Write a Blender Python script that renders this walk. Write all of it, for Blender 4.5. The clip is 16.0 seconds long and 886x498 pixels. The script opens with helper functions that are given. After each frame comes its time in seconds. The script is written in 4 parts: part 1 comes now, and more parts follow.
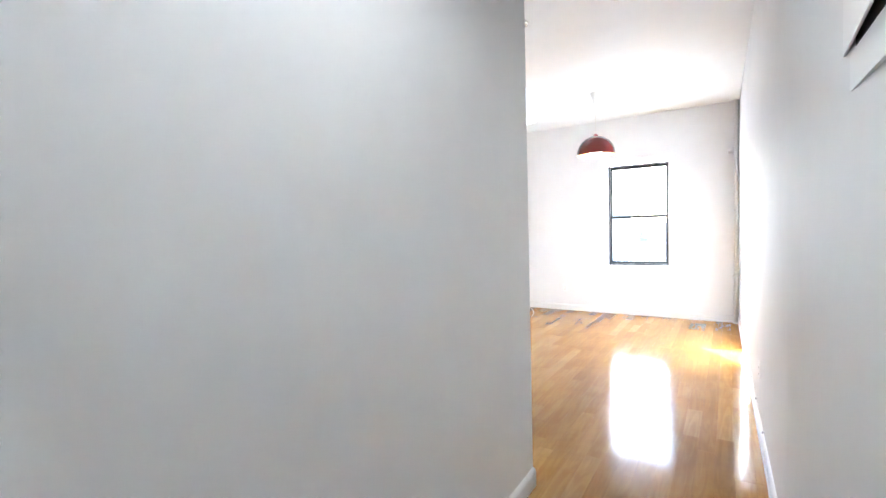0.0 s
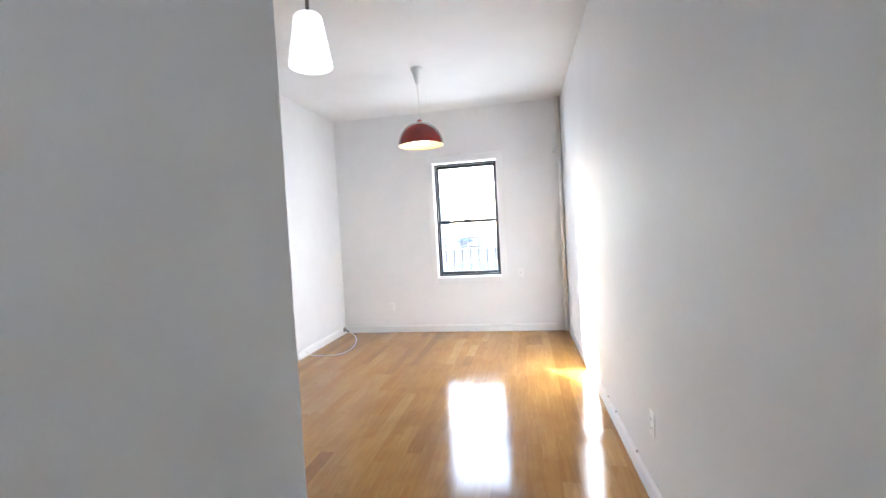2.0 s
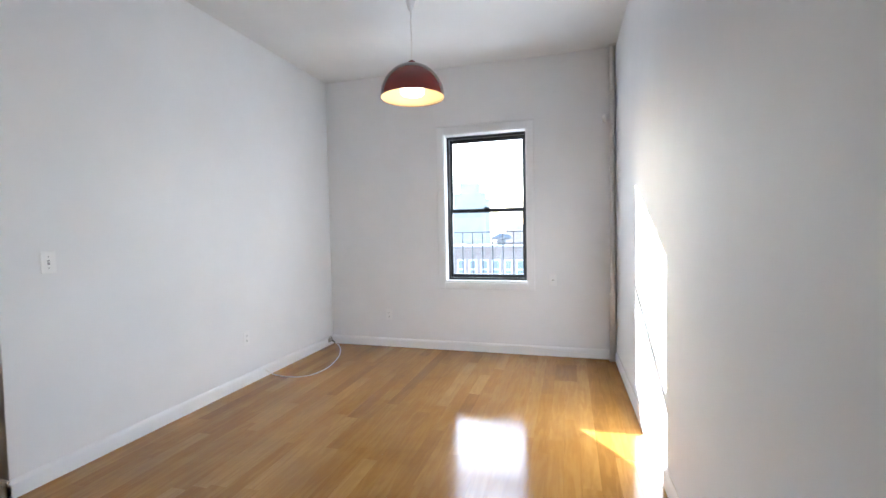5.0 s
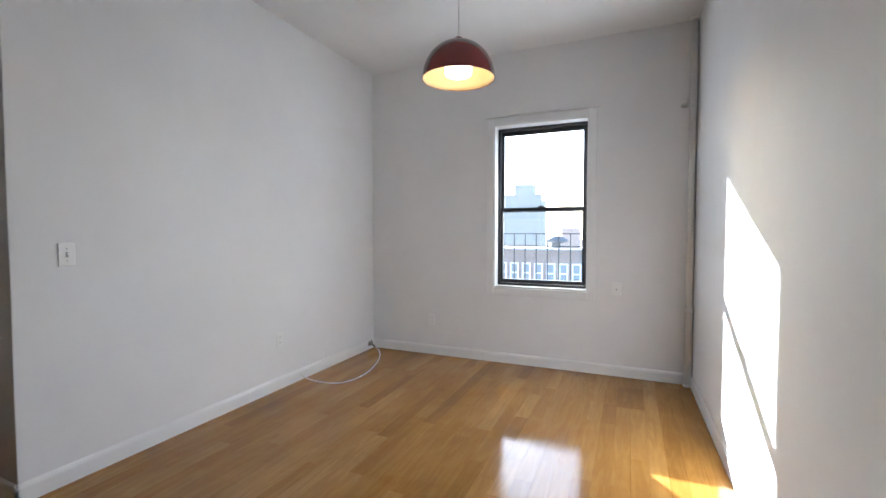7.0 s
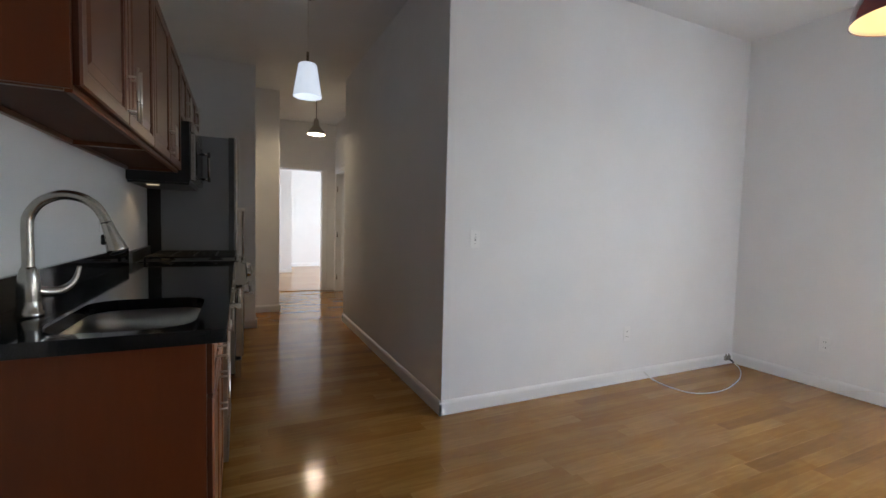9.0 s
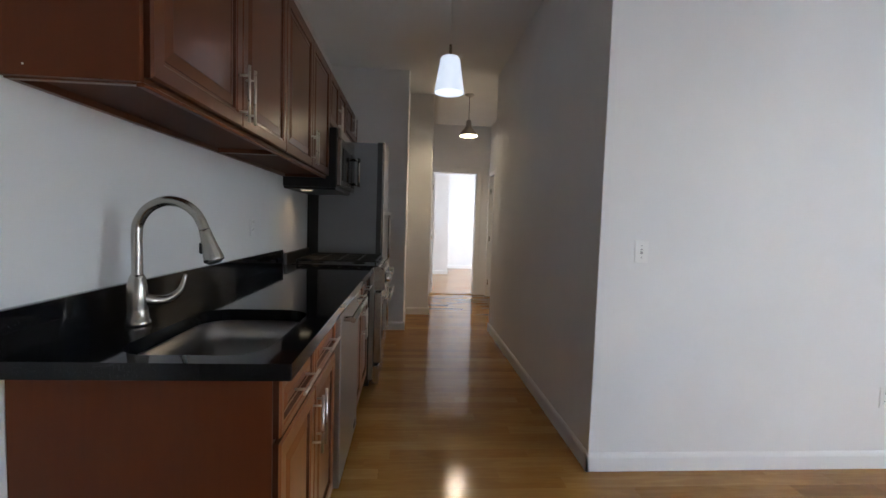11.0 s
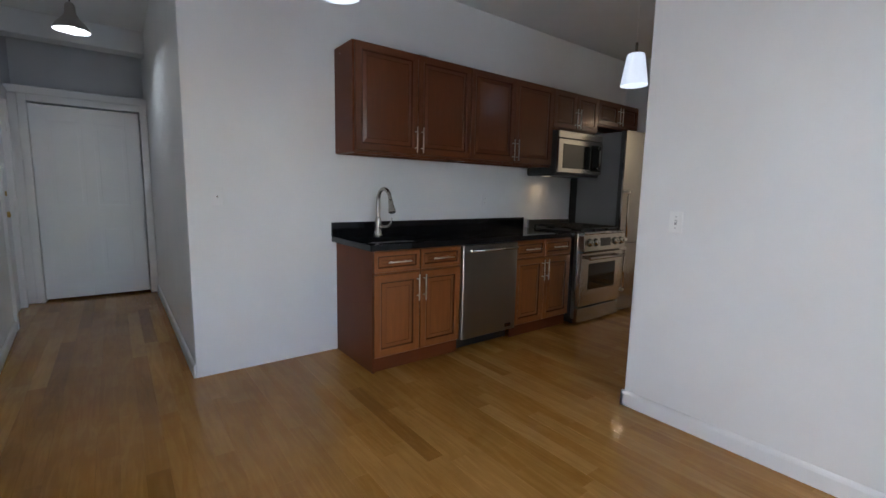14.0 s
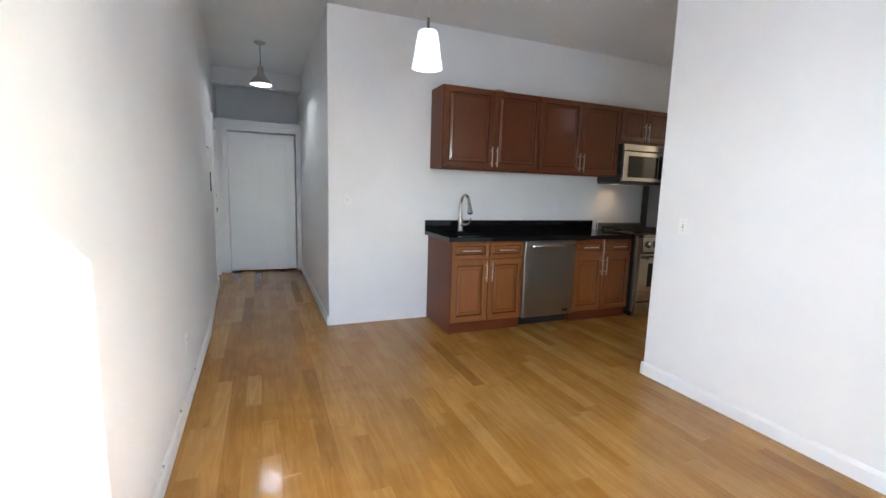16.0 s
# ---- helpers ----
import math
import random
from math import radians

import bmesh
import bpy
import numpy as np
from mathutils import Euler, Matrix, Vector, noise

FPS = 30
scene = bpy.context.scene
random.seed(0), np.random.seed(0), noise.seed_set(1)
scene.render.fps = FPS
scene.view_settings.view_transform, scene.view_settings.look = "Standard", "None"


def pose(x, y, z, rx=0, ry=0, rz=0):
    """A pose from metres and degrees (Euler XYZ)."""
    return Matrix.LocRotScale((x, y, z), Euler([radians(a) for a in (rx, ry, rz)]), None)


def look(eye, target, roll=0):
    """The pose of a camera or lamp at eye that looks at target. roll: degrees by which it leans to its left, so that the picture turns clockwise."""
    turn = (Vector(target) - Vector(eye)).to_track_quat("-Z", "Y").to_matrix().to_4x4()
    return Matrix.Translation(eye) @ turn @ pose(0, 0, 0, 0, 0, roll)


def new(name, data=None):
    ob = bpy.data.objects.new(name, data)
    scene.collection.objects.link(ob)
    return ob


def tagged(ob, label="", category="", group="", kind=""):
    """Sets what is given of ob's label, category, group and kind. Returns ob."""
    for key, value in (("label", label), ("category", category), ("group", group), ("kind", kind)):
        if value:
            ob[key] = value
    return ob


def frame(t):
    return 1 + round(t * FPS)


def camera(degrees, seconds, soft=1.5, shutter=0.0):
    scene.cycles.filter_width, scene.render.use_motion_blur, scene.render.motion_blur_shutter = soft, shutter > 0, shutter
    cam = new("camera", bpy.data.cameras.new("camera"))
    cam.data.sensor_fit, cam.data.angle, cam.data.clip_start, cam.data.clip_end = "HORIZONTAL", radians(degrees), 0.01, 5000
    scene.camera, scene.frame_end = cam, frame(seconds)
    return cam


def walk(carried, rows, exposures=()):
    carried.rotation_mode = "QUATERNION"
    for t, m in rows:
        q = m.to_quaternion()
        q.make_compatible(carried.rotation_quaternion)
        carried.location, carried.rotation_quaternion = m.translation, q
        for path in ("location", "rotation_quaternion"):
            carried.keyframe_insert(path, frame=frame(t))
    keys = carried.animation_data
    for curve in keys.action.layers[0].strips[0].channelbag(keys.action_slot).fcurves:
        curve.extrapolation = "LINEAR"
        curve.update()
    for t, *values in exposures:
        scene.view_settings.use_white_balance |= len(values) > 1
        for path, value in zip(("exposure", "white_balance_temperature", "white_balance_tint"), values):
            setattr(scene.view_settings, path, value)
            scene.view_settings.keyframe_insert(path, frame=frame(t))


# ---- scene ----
cam = camera(91.1, 16.0, soft=1.5)
PATH = [
    (0, (0.838, -2.073, 1.317), (-0.258, -0.402, 1.237), -1.5),
    (0.5, (0.622, -1.674, 1.344), (-0.226, 0.135, 1.251), -2.5),
    (1, (0.498, -1.364, 1.327), (-0.126, 0.534, 1.235), -2.8),
    (1.5, (0.453, -1.109, 1.307), (-0.001, 0.837, 1.228), -2.8),
    (2, (0.477, -0.823, 1.313), (0.099, 1.14, 1.243), -3.2),
    (2.5, (0.508, -0.539, 1.281), (0.119, 1.422, 1.225), -2.1),
    (3, (0.444, -0.224, 1.256), (0.08, 1.742, 1.185), -2.5),
    (3.5, (0.492, 0.002, 1.261), (0.111, 1.964, 1.185), -2.2),
    (4, (0.516, 0.171, 1.255), (0.054, 2.115, 1.177), -1.8),
    (6.5, (0.587, 0.811, 1.275), (-0.073, 2.697, 1.193), -0.2),
    (7, (0.491, 0.845, 1.247), (-0.3, 2.68, 1.171), -0.0),
    (7.5, (0.503, 0.827, 1.26), (-0.612, 2.486, 1.17), 0.2),
    (8, (0.470, 0.780, 1.240), (-0.974, 2.161, 1.147), 0.65),
    (8.5, (0.428, 0.716, 1.232), (-1.235, 1.821, 1.125), 1.1),
    (9, (0.404, 0.686, 1.224), (-1.403, 1.537, 1.112), 1.4),
    (11.5, (0.001, 1.104, 1.252), (-1.984, 0.905, 1.113), 1.7),
    (12, (0.0, 1.370, 1.246), (-1.886, 0.723, 1.080), 1.4),
    (12.5, (0.105, 1.766, 1.246), (-1.638, 0.805, 1.051), 1.4),
    (13, (0.206, 2.292, 1.247), (-1.371, 1.083, 1.019), 1.3),
    (13.5, (0.322, 2.764, 1.275), (-1.069, 1.35, 1.017), 1.3),
    (14, (0.368, 3.2, 1.278), (-0.828, 1.619, 1.015), 1.2),
    (14.5, (0.419, 3.587, 1.289), (-0.642, 1.914, 1.019), 1.3),
    (15, (0.431, 3.913, 1.314), (-0.522, 2.175, 1.044), 1.4),
    (15.5, (0.49, 4.074, 1.321), (-0.362, 2.284, 1.053), 1.7),
    (16, (0.566, 4.17, 1.334), (-0.197, 2.341, 1.064), 1.7),
]
EXPOSURES = [(0.0, 5.04, 5650, 8), (0.5, 4.89, 5650, 8), (1.0, 4.74, 5650, 8), (1.5, 4.54, 5650, 8), (2.0, 4.29, 5600, 8), (2.5, 4.14, 5550, 8), (3.0, 3.94, 5550, 8), (3.5, 3.79, 5550, 8), (4.0, 3.68, 5550, 8), (6.5, 3.39, 5650, 8), (7.0, 3.15, 5700, 8), (8.0, 3.14, 5700, 8), (9.0, 3.16, 5700, 8), (12.5, 3.49, 5500, 9), (13.5, 3.48, 5500, 9), (14.0, 3.29, 5500, 9), (14.5, 3.54, 5500, 9), (15.0, 3.99, 5600, 9), (16.0, 4.19, 5600, 8)]
walk(cam, [(t, look(eye, target, roll)) for t, eye, target, roll in PATH], EXPOSURES)

# ---- light ----
SUN_TO = Vector((-1.0, 1.38, 0.65)).normalized()   # towards the sun
world = bpy.data.worlds.new("sky")
scene.world = world
world.use_nodes = True
wn = world.node_tree.nodes
sky = wn.new("ShaderNodeTexSky")
sky.sky_type = 'NISHITA'
sky.sun_disc = False
sky.sun_elevation = math.asin(SUN_TO.z)
sky.sun_rotation = math.atan2(SUN_TO.x, SUN_TO.y)
sky.dust_density = 1.0
wn["Background"].inputs[1].default_value = 0.15
world.node_tree.links.new(sky.outputs[0], wn["Background"].inputs[0])

sun_lamp = bpy.data.lights.new("sun", 'SUN')
sun_lamp.energy = 5.0
sun_lamp.angle = radians(0.5)
sun_lamp.color = (1.0, 0.97, 0.93)
sun_ob = new("sun", sun_lamp)
sun_ob.matrix_world = look((-20, 30, 14), Vector((-20, 30, 14)) - SUN_TO * 10)


def window_light(name, x, y, z, w, h, watts, colour=(0.90, 0.95, 1.0)):
    """Sky light entering through a window's opening."""
    lamp = bpy.data.lights.new(name, 'AREA')
    lamp.shape, lamp.size, lamp.size_y, lamp.energy = 'RECTANGLE', w, h, watts
    lamp.color = colour
    ob = new(name, lamp)
    ob.matrix_world = look((x, y, z), (x + 0.1, y - 1, z - 0.35))
    return ob


window_light("window_daylight", -0.285, 5.10, 1.49, 0.78, 1.42, 1.6)
window_light("bedroom_daylight", -9.5, 4.95, 1.5, 1.5, 1.6, 14.5, (1.0, 0.97, 0.93))


def bulb_light(name, x, y, z, watts, colour, radius=0.03):
    lamp = bpy.data.lights.new(name, 'POINT')
    lamp.energy, lamp.color, lamp.shadow_soft_size = watts, colour, radius
    ob = new(name, lamp)
    ob.location = (x, y, z)
    return ob


COOL, WARM = (0.93, 0.96, 1.0), (1.0, 0.72, 0.42)
bulb_light("hall_bulb_light", 0.549, -1.447, 2.50, 0.40, (1, 0.95, 0.88))
bulb_light("corridor_bulb_light", -5.71, 1.635, 2.440, 2.7, (1.0, 0.72, 0.42), 0.04)
bulb_light("dome_bulb_light", -0.49, 3.36, 2.215, 0.06, (1.0, 0.80, 0.52))
cook = bpy.data.lights.new("cooktop_light", 'SPOT')
cook.energy, cook.color, cook.spot_size, cook.spot_blend, cook.shadow_soft_size = 0.26, (1.0, 0.66, 0.32), radians(150), 1.0, 0.05
new("cooktop_light", cook).matrix_world = look((-3.30, 0.14, 1.452), (-3.30, 0.10, 1.0))

# ---- materials ----


def material(name, base=(0.8, 0.8, 0.8), rough=0.5, metal=0.0, spec=0.5, coat=0.0):
    m = bpy.data.materials.new(name)
    m.use_nodes = True
    b = m.node_tree.nodes["Principled BSDF"]
    b.inputs["Base Color"].default_value = (*base, 1)
    b.inputs["Roughness"].default_value = rough
    b.inputs["Metallic"].default_value = metal
    b.inputs["Specular IOR Level"].default_value = spec
    b.inputs["Coat Weight"].default_value = coat
    b.inputs["Coat Roughness"].default_value = 0.06
    return m


def node(m, kind, **values):
    n = m.node_tree.nodes.new(kind)
    for k, v in values.items():
        n.inputs[k].default_value = v
    return n


def wire(m, a, b):
    m.node_tree.links.new(a, b)


def coords(m, scale, offset=None):
    tc = node(m, "ShaderNodeTexCoord")
    mp = node(m, "ShaderNodeMapping", Scale=scale)
    wire(m, tc.outputs["Object"], mp.inputs["Vector"])
    if offset is not None:
        wire(m, offset, mp.inputs["Location"])
    return mp.outputs[0]


def mix_colour(m, fac, a, b, mode='MIX'):
    x = node(m, "ShaderNodeMix")
    x.data_type, x.blend_type = 'RGBA', mode
    for sock, v in ((x.inputs[0], fac), (x.inputs[6], a), (x.inputs[7], b)):
        if isinstance(v, bpy.types.NodeSocket):
            wire(m, v, sock)
        else:
            sock.default_value = v if isinstance(v, float) else (*v, 1)
    return x.outputs[2]


def ramp(m, fac, lo, hi):
    r = node(m, "ShaderNodeMapRange")
    r.inputs[1].default_value, r.inputs[2].default_value = lo, hi
    wire(m, fac, r.inputs[0])
    return r.outputs[0]


def bump(m, height, strength, distance):
    b = node(m, "ShaderNodeBump", Strength=strength, Distance=distance)
    wire(m, height, b.inputs["Height"])
    wire(m, b.outputs[0], m.node_tree.nodes["Principled BSDF"].inputs["Normal"])


def bsdf(m):
    return m.node_tree.nodes["Principled BSDF"]


def paint(name, base, rough, fine=90.0, relief=0.16, patch=0.05):
    """Rolled wall paint: stipple, slow waviness and faint scuffs."""
    m = material(name, base, rough, spec=0.25)
    v = coords(m, (1, 1, 1))
    big = node(m, "ShaderNodeTexNoise", Scale=1.3, Detail=5.0, Roughness=0.6)
    wire(m, v, big.inputs["Vector"])
    small = node(m, "ShaderNodeTexNoise", Scale=fine, Detail=3.0)
    wire(m, v, small.inputs["Vector"])
    dark = tuple(c * (1 - patch) for c in base)
    wire(m, mix_colour(m, ramp(m, big.outputs[0], 0.35, 0.65), dark, base), bsdf(m).inputs["Base Color"])
    add = node(m, "ShaderNodeMath")
    add.operation = 'MULTIPLY_ADD'
    wire(m, big.outputs[0], add.inputs[0])
    add.inputs[1].default_value = 4.0
    wire(m, small.outputs[0], add.inputs[2])
    bump(m, add.outputs[0], relief, 0.002)
    return m


WALL = paint("white_wall_paint", (0.81, 0.81, 0.81), 0.68)
CEIL = paint("white_ceiling_paint", (0.80, 0.80, 0.79), 0.75)
TRIM = paint("white_gloss_trim", (0.82, 0.82, 0.82), 0.42, fine=40.0, relief=0.12, patch=0.03)
DOORW = paint("white_door_paint", (0.80, 0.81, 0.83), 0.38, fine=45.0, relief=0.12, patch=0.04)
PIPEP = paint("cream_pipe_paint", (0.85, 0.83, 0.79), 0.5, fine=60.0, relief=0.1, patch=0.08)
PLASTIC = material("white_plastic", (0.83, 0.83, 0.82), 0.35)
DARKP = material("black_plastic", (0.012, 0.012, 0.013), 0.35)
GREYSLOT = material("grey_slot", (0.36, 0.36, 0.36), 0.5)
SLOT = material("dark_slot", (0.02, 0.02, 0.02), 0.6)


def oak(name, island):
    """Varnished strip oak; each board takes its own tone."""
    m = material(name, (0.5, 0.3, 0.13), 0.16, spec=0.30, coat=0.0)
    src = node(m, "ShaderNodeNewGeometry") if island else node(m, "ShaderNodeObjectInfo")
    rnd = src.outputs["Random Per Island"] if island else src.outputs["Random"]
    off = node(m, "ShaderNodeCombineXYZ")
    mul = node(m, "ShaderNodeMath")
    mul.operation = 'MULTIPLY'
    mul.inputs[1].default_value = 37.0
    wire(m, rnd, mul.inputs[0])
    for i in range(3):
        wire(m, mul.outputs[0], off.inputs[i])
    v = coords(m, (9, 0.9, 9), off.outputs[0])
    grain = node(m, "ShaderNodeTexNoise", Scale=1.9, Detail=4.0, Roughness=0.5, Distortion=2.2)
    wire(m, v, grain.inputs["Vector"])
    v2 = coords(m, (160, 5, 160), off.outputs[0])
    fine = node(m, "ShaderNodeTexNoise", Scale=1.0, Detail=3.0)
    wire(m, v2, fine.inputs["Vector"])
    cr = node(m, "ShaderNodeValToRGB")
    e = cr.color_ramp.elements
    e[0].position, e[0].color = 0.0, (0.290, 0.145, 0.033, 1)
    e[1].position, e[1].color = 1.0, (0.450, 0.250, 0.070, 1)
    mid = e.new(0.18)
    mid.color = (0.346, 0.175, 0.037, 1)
    mid = e.new(0.7)
    mid.color = (0.386, 0.202, 0.046, 1)
    wire(m, rnd, cr.inputs[0])
    c = mix_colour(m, ramp(m, grain.outputs[0], 0.42, 0.62), (0.90, 0.87, 0.82), (1.04, 1.04, 1.04))
    c2 = mix_colour(m, 1.0, cr.outputs[0], c, 'MULTIPLY')
    f = mix_colour(m, ramp(m, fine.outputs[0], 0.35, 0.6), (0.975, 0.965, 0.95), (1.0, 1.0, 1.0))
    c3 = mix_colour(m, 1.0, c2, f, 'MULTIPLY')
    tc = node(m, "ShaderNodeNewGeometry")
    worn = node(m, "ShaderNodeTexNoise", Scale=1.7, Detail=5.0, Roughness=0.65, Distortion=0.6)
    wire(m, tc.outputs["Position"], worn.inputs["Vector"])
    stain = mix_colour(m, ramp(m, worn.outputs[0], 0.36, 0.60), (0.88, 0.83, 0.76), (1.03, 1.02, 1.0))
    wire(m, mix_colour(m, 1.0, c3, stain, 'MULTIPLY'), bsdf(m).inputs["Base Color"])
    wear = node(m, "ShaderNodeTexNoise", Scale=2.5, Detail=5.0)
    wire(m, tc.outputs["Position"], wear.inputs["Vector"])
    r = node(m, "ShaderNodeMapRange")
    r.inputs[1].default_value, r.inputs[2].default_value, r.inputs[3].default_value, r.inputs[4].default_value = 0.3, 0.7, 0.085, 0.17
    wire(m, wear.outputs[0], r.inputs[0])
    wire(m, r.outputs[0], bsdf(m).inputs["Roughness"])
    low = node(m, "ShaderNodeTexNoise", Scale=9.0, Detail=2.0)
    wire(m, tc.outputs["Position"], low.inputs["Vector"])
    add = node(m, "ShaderNodeMath")
    add.operation = 'MULTIPLY_ADD'
    add.inputs[1].default_value = 0.30
    wire(m, fine.outputs[0], add.inputs[0])
    wire(m, low.outputs[0], add.inputs[2])
    bump(m, add.outputs[0], 0.06, 0.004)
    return m


OAK, OAK_FAR = oak("oak_board", False), oak("oak_boards_joined", True)


def cherry(name, base, rough=0.24, spec=0.45, depth=1.0):
    m = material(name, base, rough, spec=spec, coat=0.1 if spec > 0.4 else 0.0)
    v = coords(m, (18, 18, 1.6))
    n = node(m, "ShaderNodeTexNoise", Scale=2.0, Detail=6.0, Roughness=0.65, Distortion=0.8)
    wire(m, v, n.inputs["Vector"])
    big = node(m, "ShaderNodeTexNoise", Scale=3.0, Detail=2.0)
    wire(m, coords(m, (1, 1, 0.6)), big.inputs["Vector"])
    c = mix_colour(m, ramp(m, n.outputs[0], 0.35, 0.65), tuple(x * (1 - 0.26 * depth) for x in base), tuple(min(1, x * (1 + 0.17 * depth)) for x in base))
    c = mix_colour(m, ramp(m, big.outputs[0], 0.3, 0.7), c, tuple(x * 0.85 for x in base))
    wire(m, c, bsdf(m).inputs["Base Color"])
    bump(m, n.outputs[0], 0.02 * depth, 0.002)
    return m


CHERRY = cherry("cherry_wood", (0.238, 0.079, 0.019), 0.28, 0.45, 0.8)
# Redder copy of CHERRY, also darkened for the shade on the wall cabinets.
CHERRY_SHADED = cherry("shaded_red_cherry_wood", (0.120, 0.036, 0.011), 0.28, 0.45, 0.6)
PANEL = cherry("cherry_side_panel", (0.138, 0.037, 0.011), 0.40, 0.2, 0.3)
# Cherry darkened to hold the shade under the wall cabinets.
UNDER = cherry("shaded_cabinet_underside", (0.080, 0.024, 0.008), 0.6, 0.15, 0.6)
# Glaze in the door grooves; on outer edges it paints the gaps' shade.
GLAZE_SHADE = material("dark_glaze_and_gap_shade", (0.062, 0.019, 0.008), 0.45, spec=0.15)


def brushed(name, base, rough, along=(2, 200, 200)):
    m = material(name, base, rough, metal=1.0)
    n = node(m, "ShaderNodeTexNoise", Scale=1.0, Detail=3.0)
    wire(m, coords(m, along), n.inputs["Vector"])
    r = node(m, "ShaderNodeMapRange")
    r.inputs[3].default_value, r.inputs[4].default_value = rough - 0.03, rough + 0.04
    wire(m, n.outputs[0], r.inputs[0])
    wire(m, r.outputs[0], bsdf(m).inputs["Roughness"])
    bump(m, n.outputs[0], 0.012, 0.0003)
    return m


STEEL = brushed("brushed_steel", (0.55, 0.53, 0.49), 0.22)
STEELV = brushed("brushed_steel_upright", (0.36, 0.345, 0.32), 0.32, (200, 200, 2))
NICKEL = brushed("brushed_nickel", (0.46, 0.435, 0.39), 0.25, (60, 60, 4))
BLACKSIDE = material("black_enamel_side", (0.03, 0.03, 0.032), 0.35)
SINKST = brushed("satin_sink_steel", (0.32, 0.315, 0.30), 0.30, (40, 40, 40))
HANDLE = brushed("satin_nickel_pull", (0.70, 0.68, 0.64), 0.28, (60, 60, 60))
GREYSIDE = material("grey_textured_enamel", (0.19, 0.193, 0.197), 0.45)
FRIDGE = brushed("dark_brushed_steel", (0.36, 0.345, 0.32), 0.17, (200, 200, 2))
LINER = material("dark_grey_door_liner", (0.045, 0.045, 0.047), 0.4)
BLACKGLASS = material("black_glass", (0.01, 0.01, 0.011), 0.06)
IRON = material("black_cast_iron", (0.015, 0.015, 0.015), 0.55)
BLACKFRAME = material("black_window_paint", (0.022, 0.024, 0.027), 0.35)


def granite():
    m = material("black_granite", (0.008, 0.008, 0.009), 0.06, spec=0.32)
    n = node(m, "ShaderNodeTexNoise", Scale=260.0, Detail=2.0)
    wire(m, coords(m, (1, 1, 1)), n.inputs["Vector"])
    wire(m, mix_colour(m, ramp(m, n.outputs[0], 0.62, 0.75), (0.006, 0.006, 0.007), (0.045, 0.045, 0.05)), bsdf(m).inputs["Base Color"])
    return m


GRANITE = granite()


def emitter(name, colour, strength):
    m = material(name, (0.8, 0.8, 0.8), 0.4)
    bsdf(m).inputs["Emission Color"].default_value = (*colour, 1)
    bsdf(m).inputs["Emission Strength"].default_value = strength
    return m


OPAL = emitter("lit_opal_glass", COOL, 0.07)
GLOW = emitter("lit_lamp_diffuser", (1.0, 0.86, 0.60), 0.55)
BULB_C = emitter("lit_cool_bulb", (1.0, 0.97, 0.92), 2.5)
BULB_W = emitter("lit_warm_bulb", (1.0, 0.80, 0.52), 2.5)
COOKG = emitter("lit_cooktop_lens", (1.0, 0.75, 0.42), 0.07)
RED = material("red_enamel", (0.20, 0.012, 0.012), 0.22, coat=0.5)
CREAM = material("cream_enamel_inside", (0.74, 0.56, 0.30), 0.45)
SILVER = brushed("spun_aluminium", (0.42, 0.40, 0.37), 0.30, (30, 30, 200))
BRASS = material("worn_brass", (0.55, 0.38, 0.14), 0.3, metal=1.0)
CORD = material("white_cord_plastic", (0.74, 0.72, 0.68), 0.45)
GLASS = bpy.data.materials.new("window_glass")
GLASS.use_nodes = True
gn = GLASS.node_tree.nodes
gn.remove(gn["Principled BSDF"])
tr = gn.new("ShaderNodeBsdfTransparent")
gl = gn.new("ShaderNodeBsdfGlossy")
gl.inputs["Roughness"].default_value = 0.02
fr = gn.new("ShaderNodeFresnel")
ms = gn.new("ShaderNodeMixShader")
wire(GLASS, fr.outputs[0], ms.inputs[0])
wire(GLASS, tr.outputs[0], ms.inputs[1])
wire(GLASS, gl.outputs[0], ms.inputs[2])
wire(GLASS, ms.outputs[0], gn["Material Output"].inputs[0])


def masonry(name, a, b, mortar, scale):
    m = material(name, a, 0.85)
    t = node(m, "ShaderNodeTexBrick", Scale=scale)
    t.inputs["Color1"].default_value, t.inputs["Color2"].default_value, t.inputs["Mortar"].default_value = (*a, 1), (*b, 1), (*mortar, 1)
    t.inputs["Mortar Size"].default_value = 0.012
    tc = node(m, "ShaderNodeTexCoord")
    mp = node(m, "ShaderNodeMapping")
    mp.inputs["Rotation"].default_value = (radians(90), 0, 0)
    wire(m, tc.outputs["Object"], mp.inputs["Vector"])
    wire(m, mp.outputs[0], t.inputs["Vector"])
    wire(m, t.outputs[0], bsdf(m).inputs["Base Color"])
    return m


BRICK = masonry("red_brick", (0.27, 0.20, 0.17), (0.32, 0.235, 0.20), (0.4, 0.37, 0.34), 2.2)
GREYB = paint("grey_concrete", (0.44, 0.405, 0.37), 0.85, fine=12.0, relief=0.2, patch=0.15)
ROOF = paint("pale_roofing", (0.5, 0.5, 0.5), 0.9, fine=6.0, relief=0.2, patch=0.2)
ASPHALT = paint("asphalt", (0.05, 0.05, 0.05), 0.9, fine=20.0, relief=0.3, patch=0.3)
FARGLASS = material("far_glass", (0.26, 0.28, 0.30), 0.25)
FARDARK = material("weathered_dark_metal", (0.10, 0.10, 0.105), 0.6)
# Pane colour kept near the tower wall's, painting in the distance haze.
HAZEGLASS = material("haze_toned_far_glass", (0.36, 0.35, 0.34), 0.4)

# ---- mesh tools ----


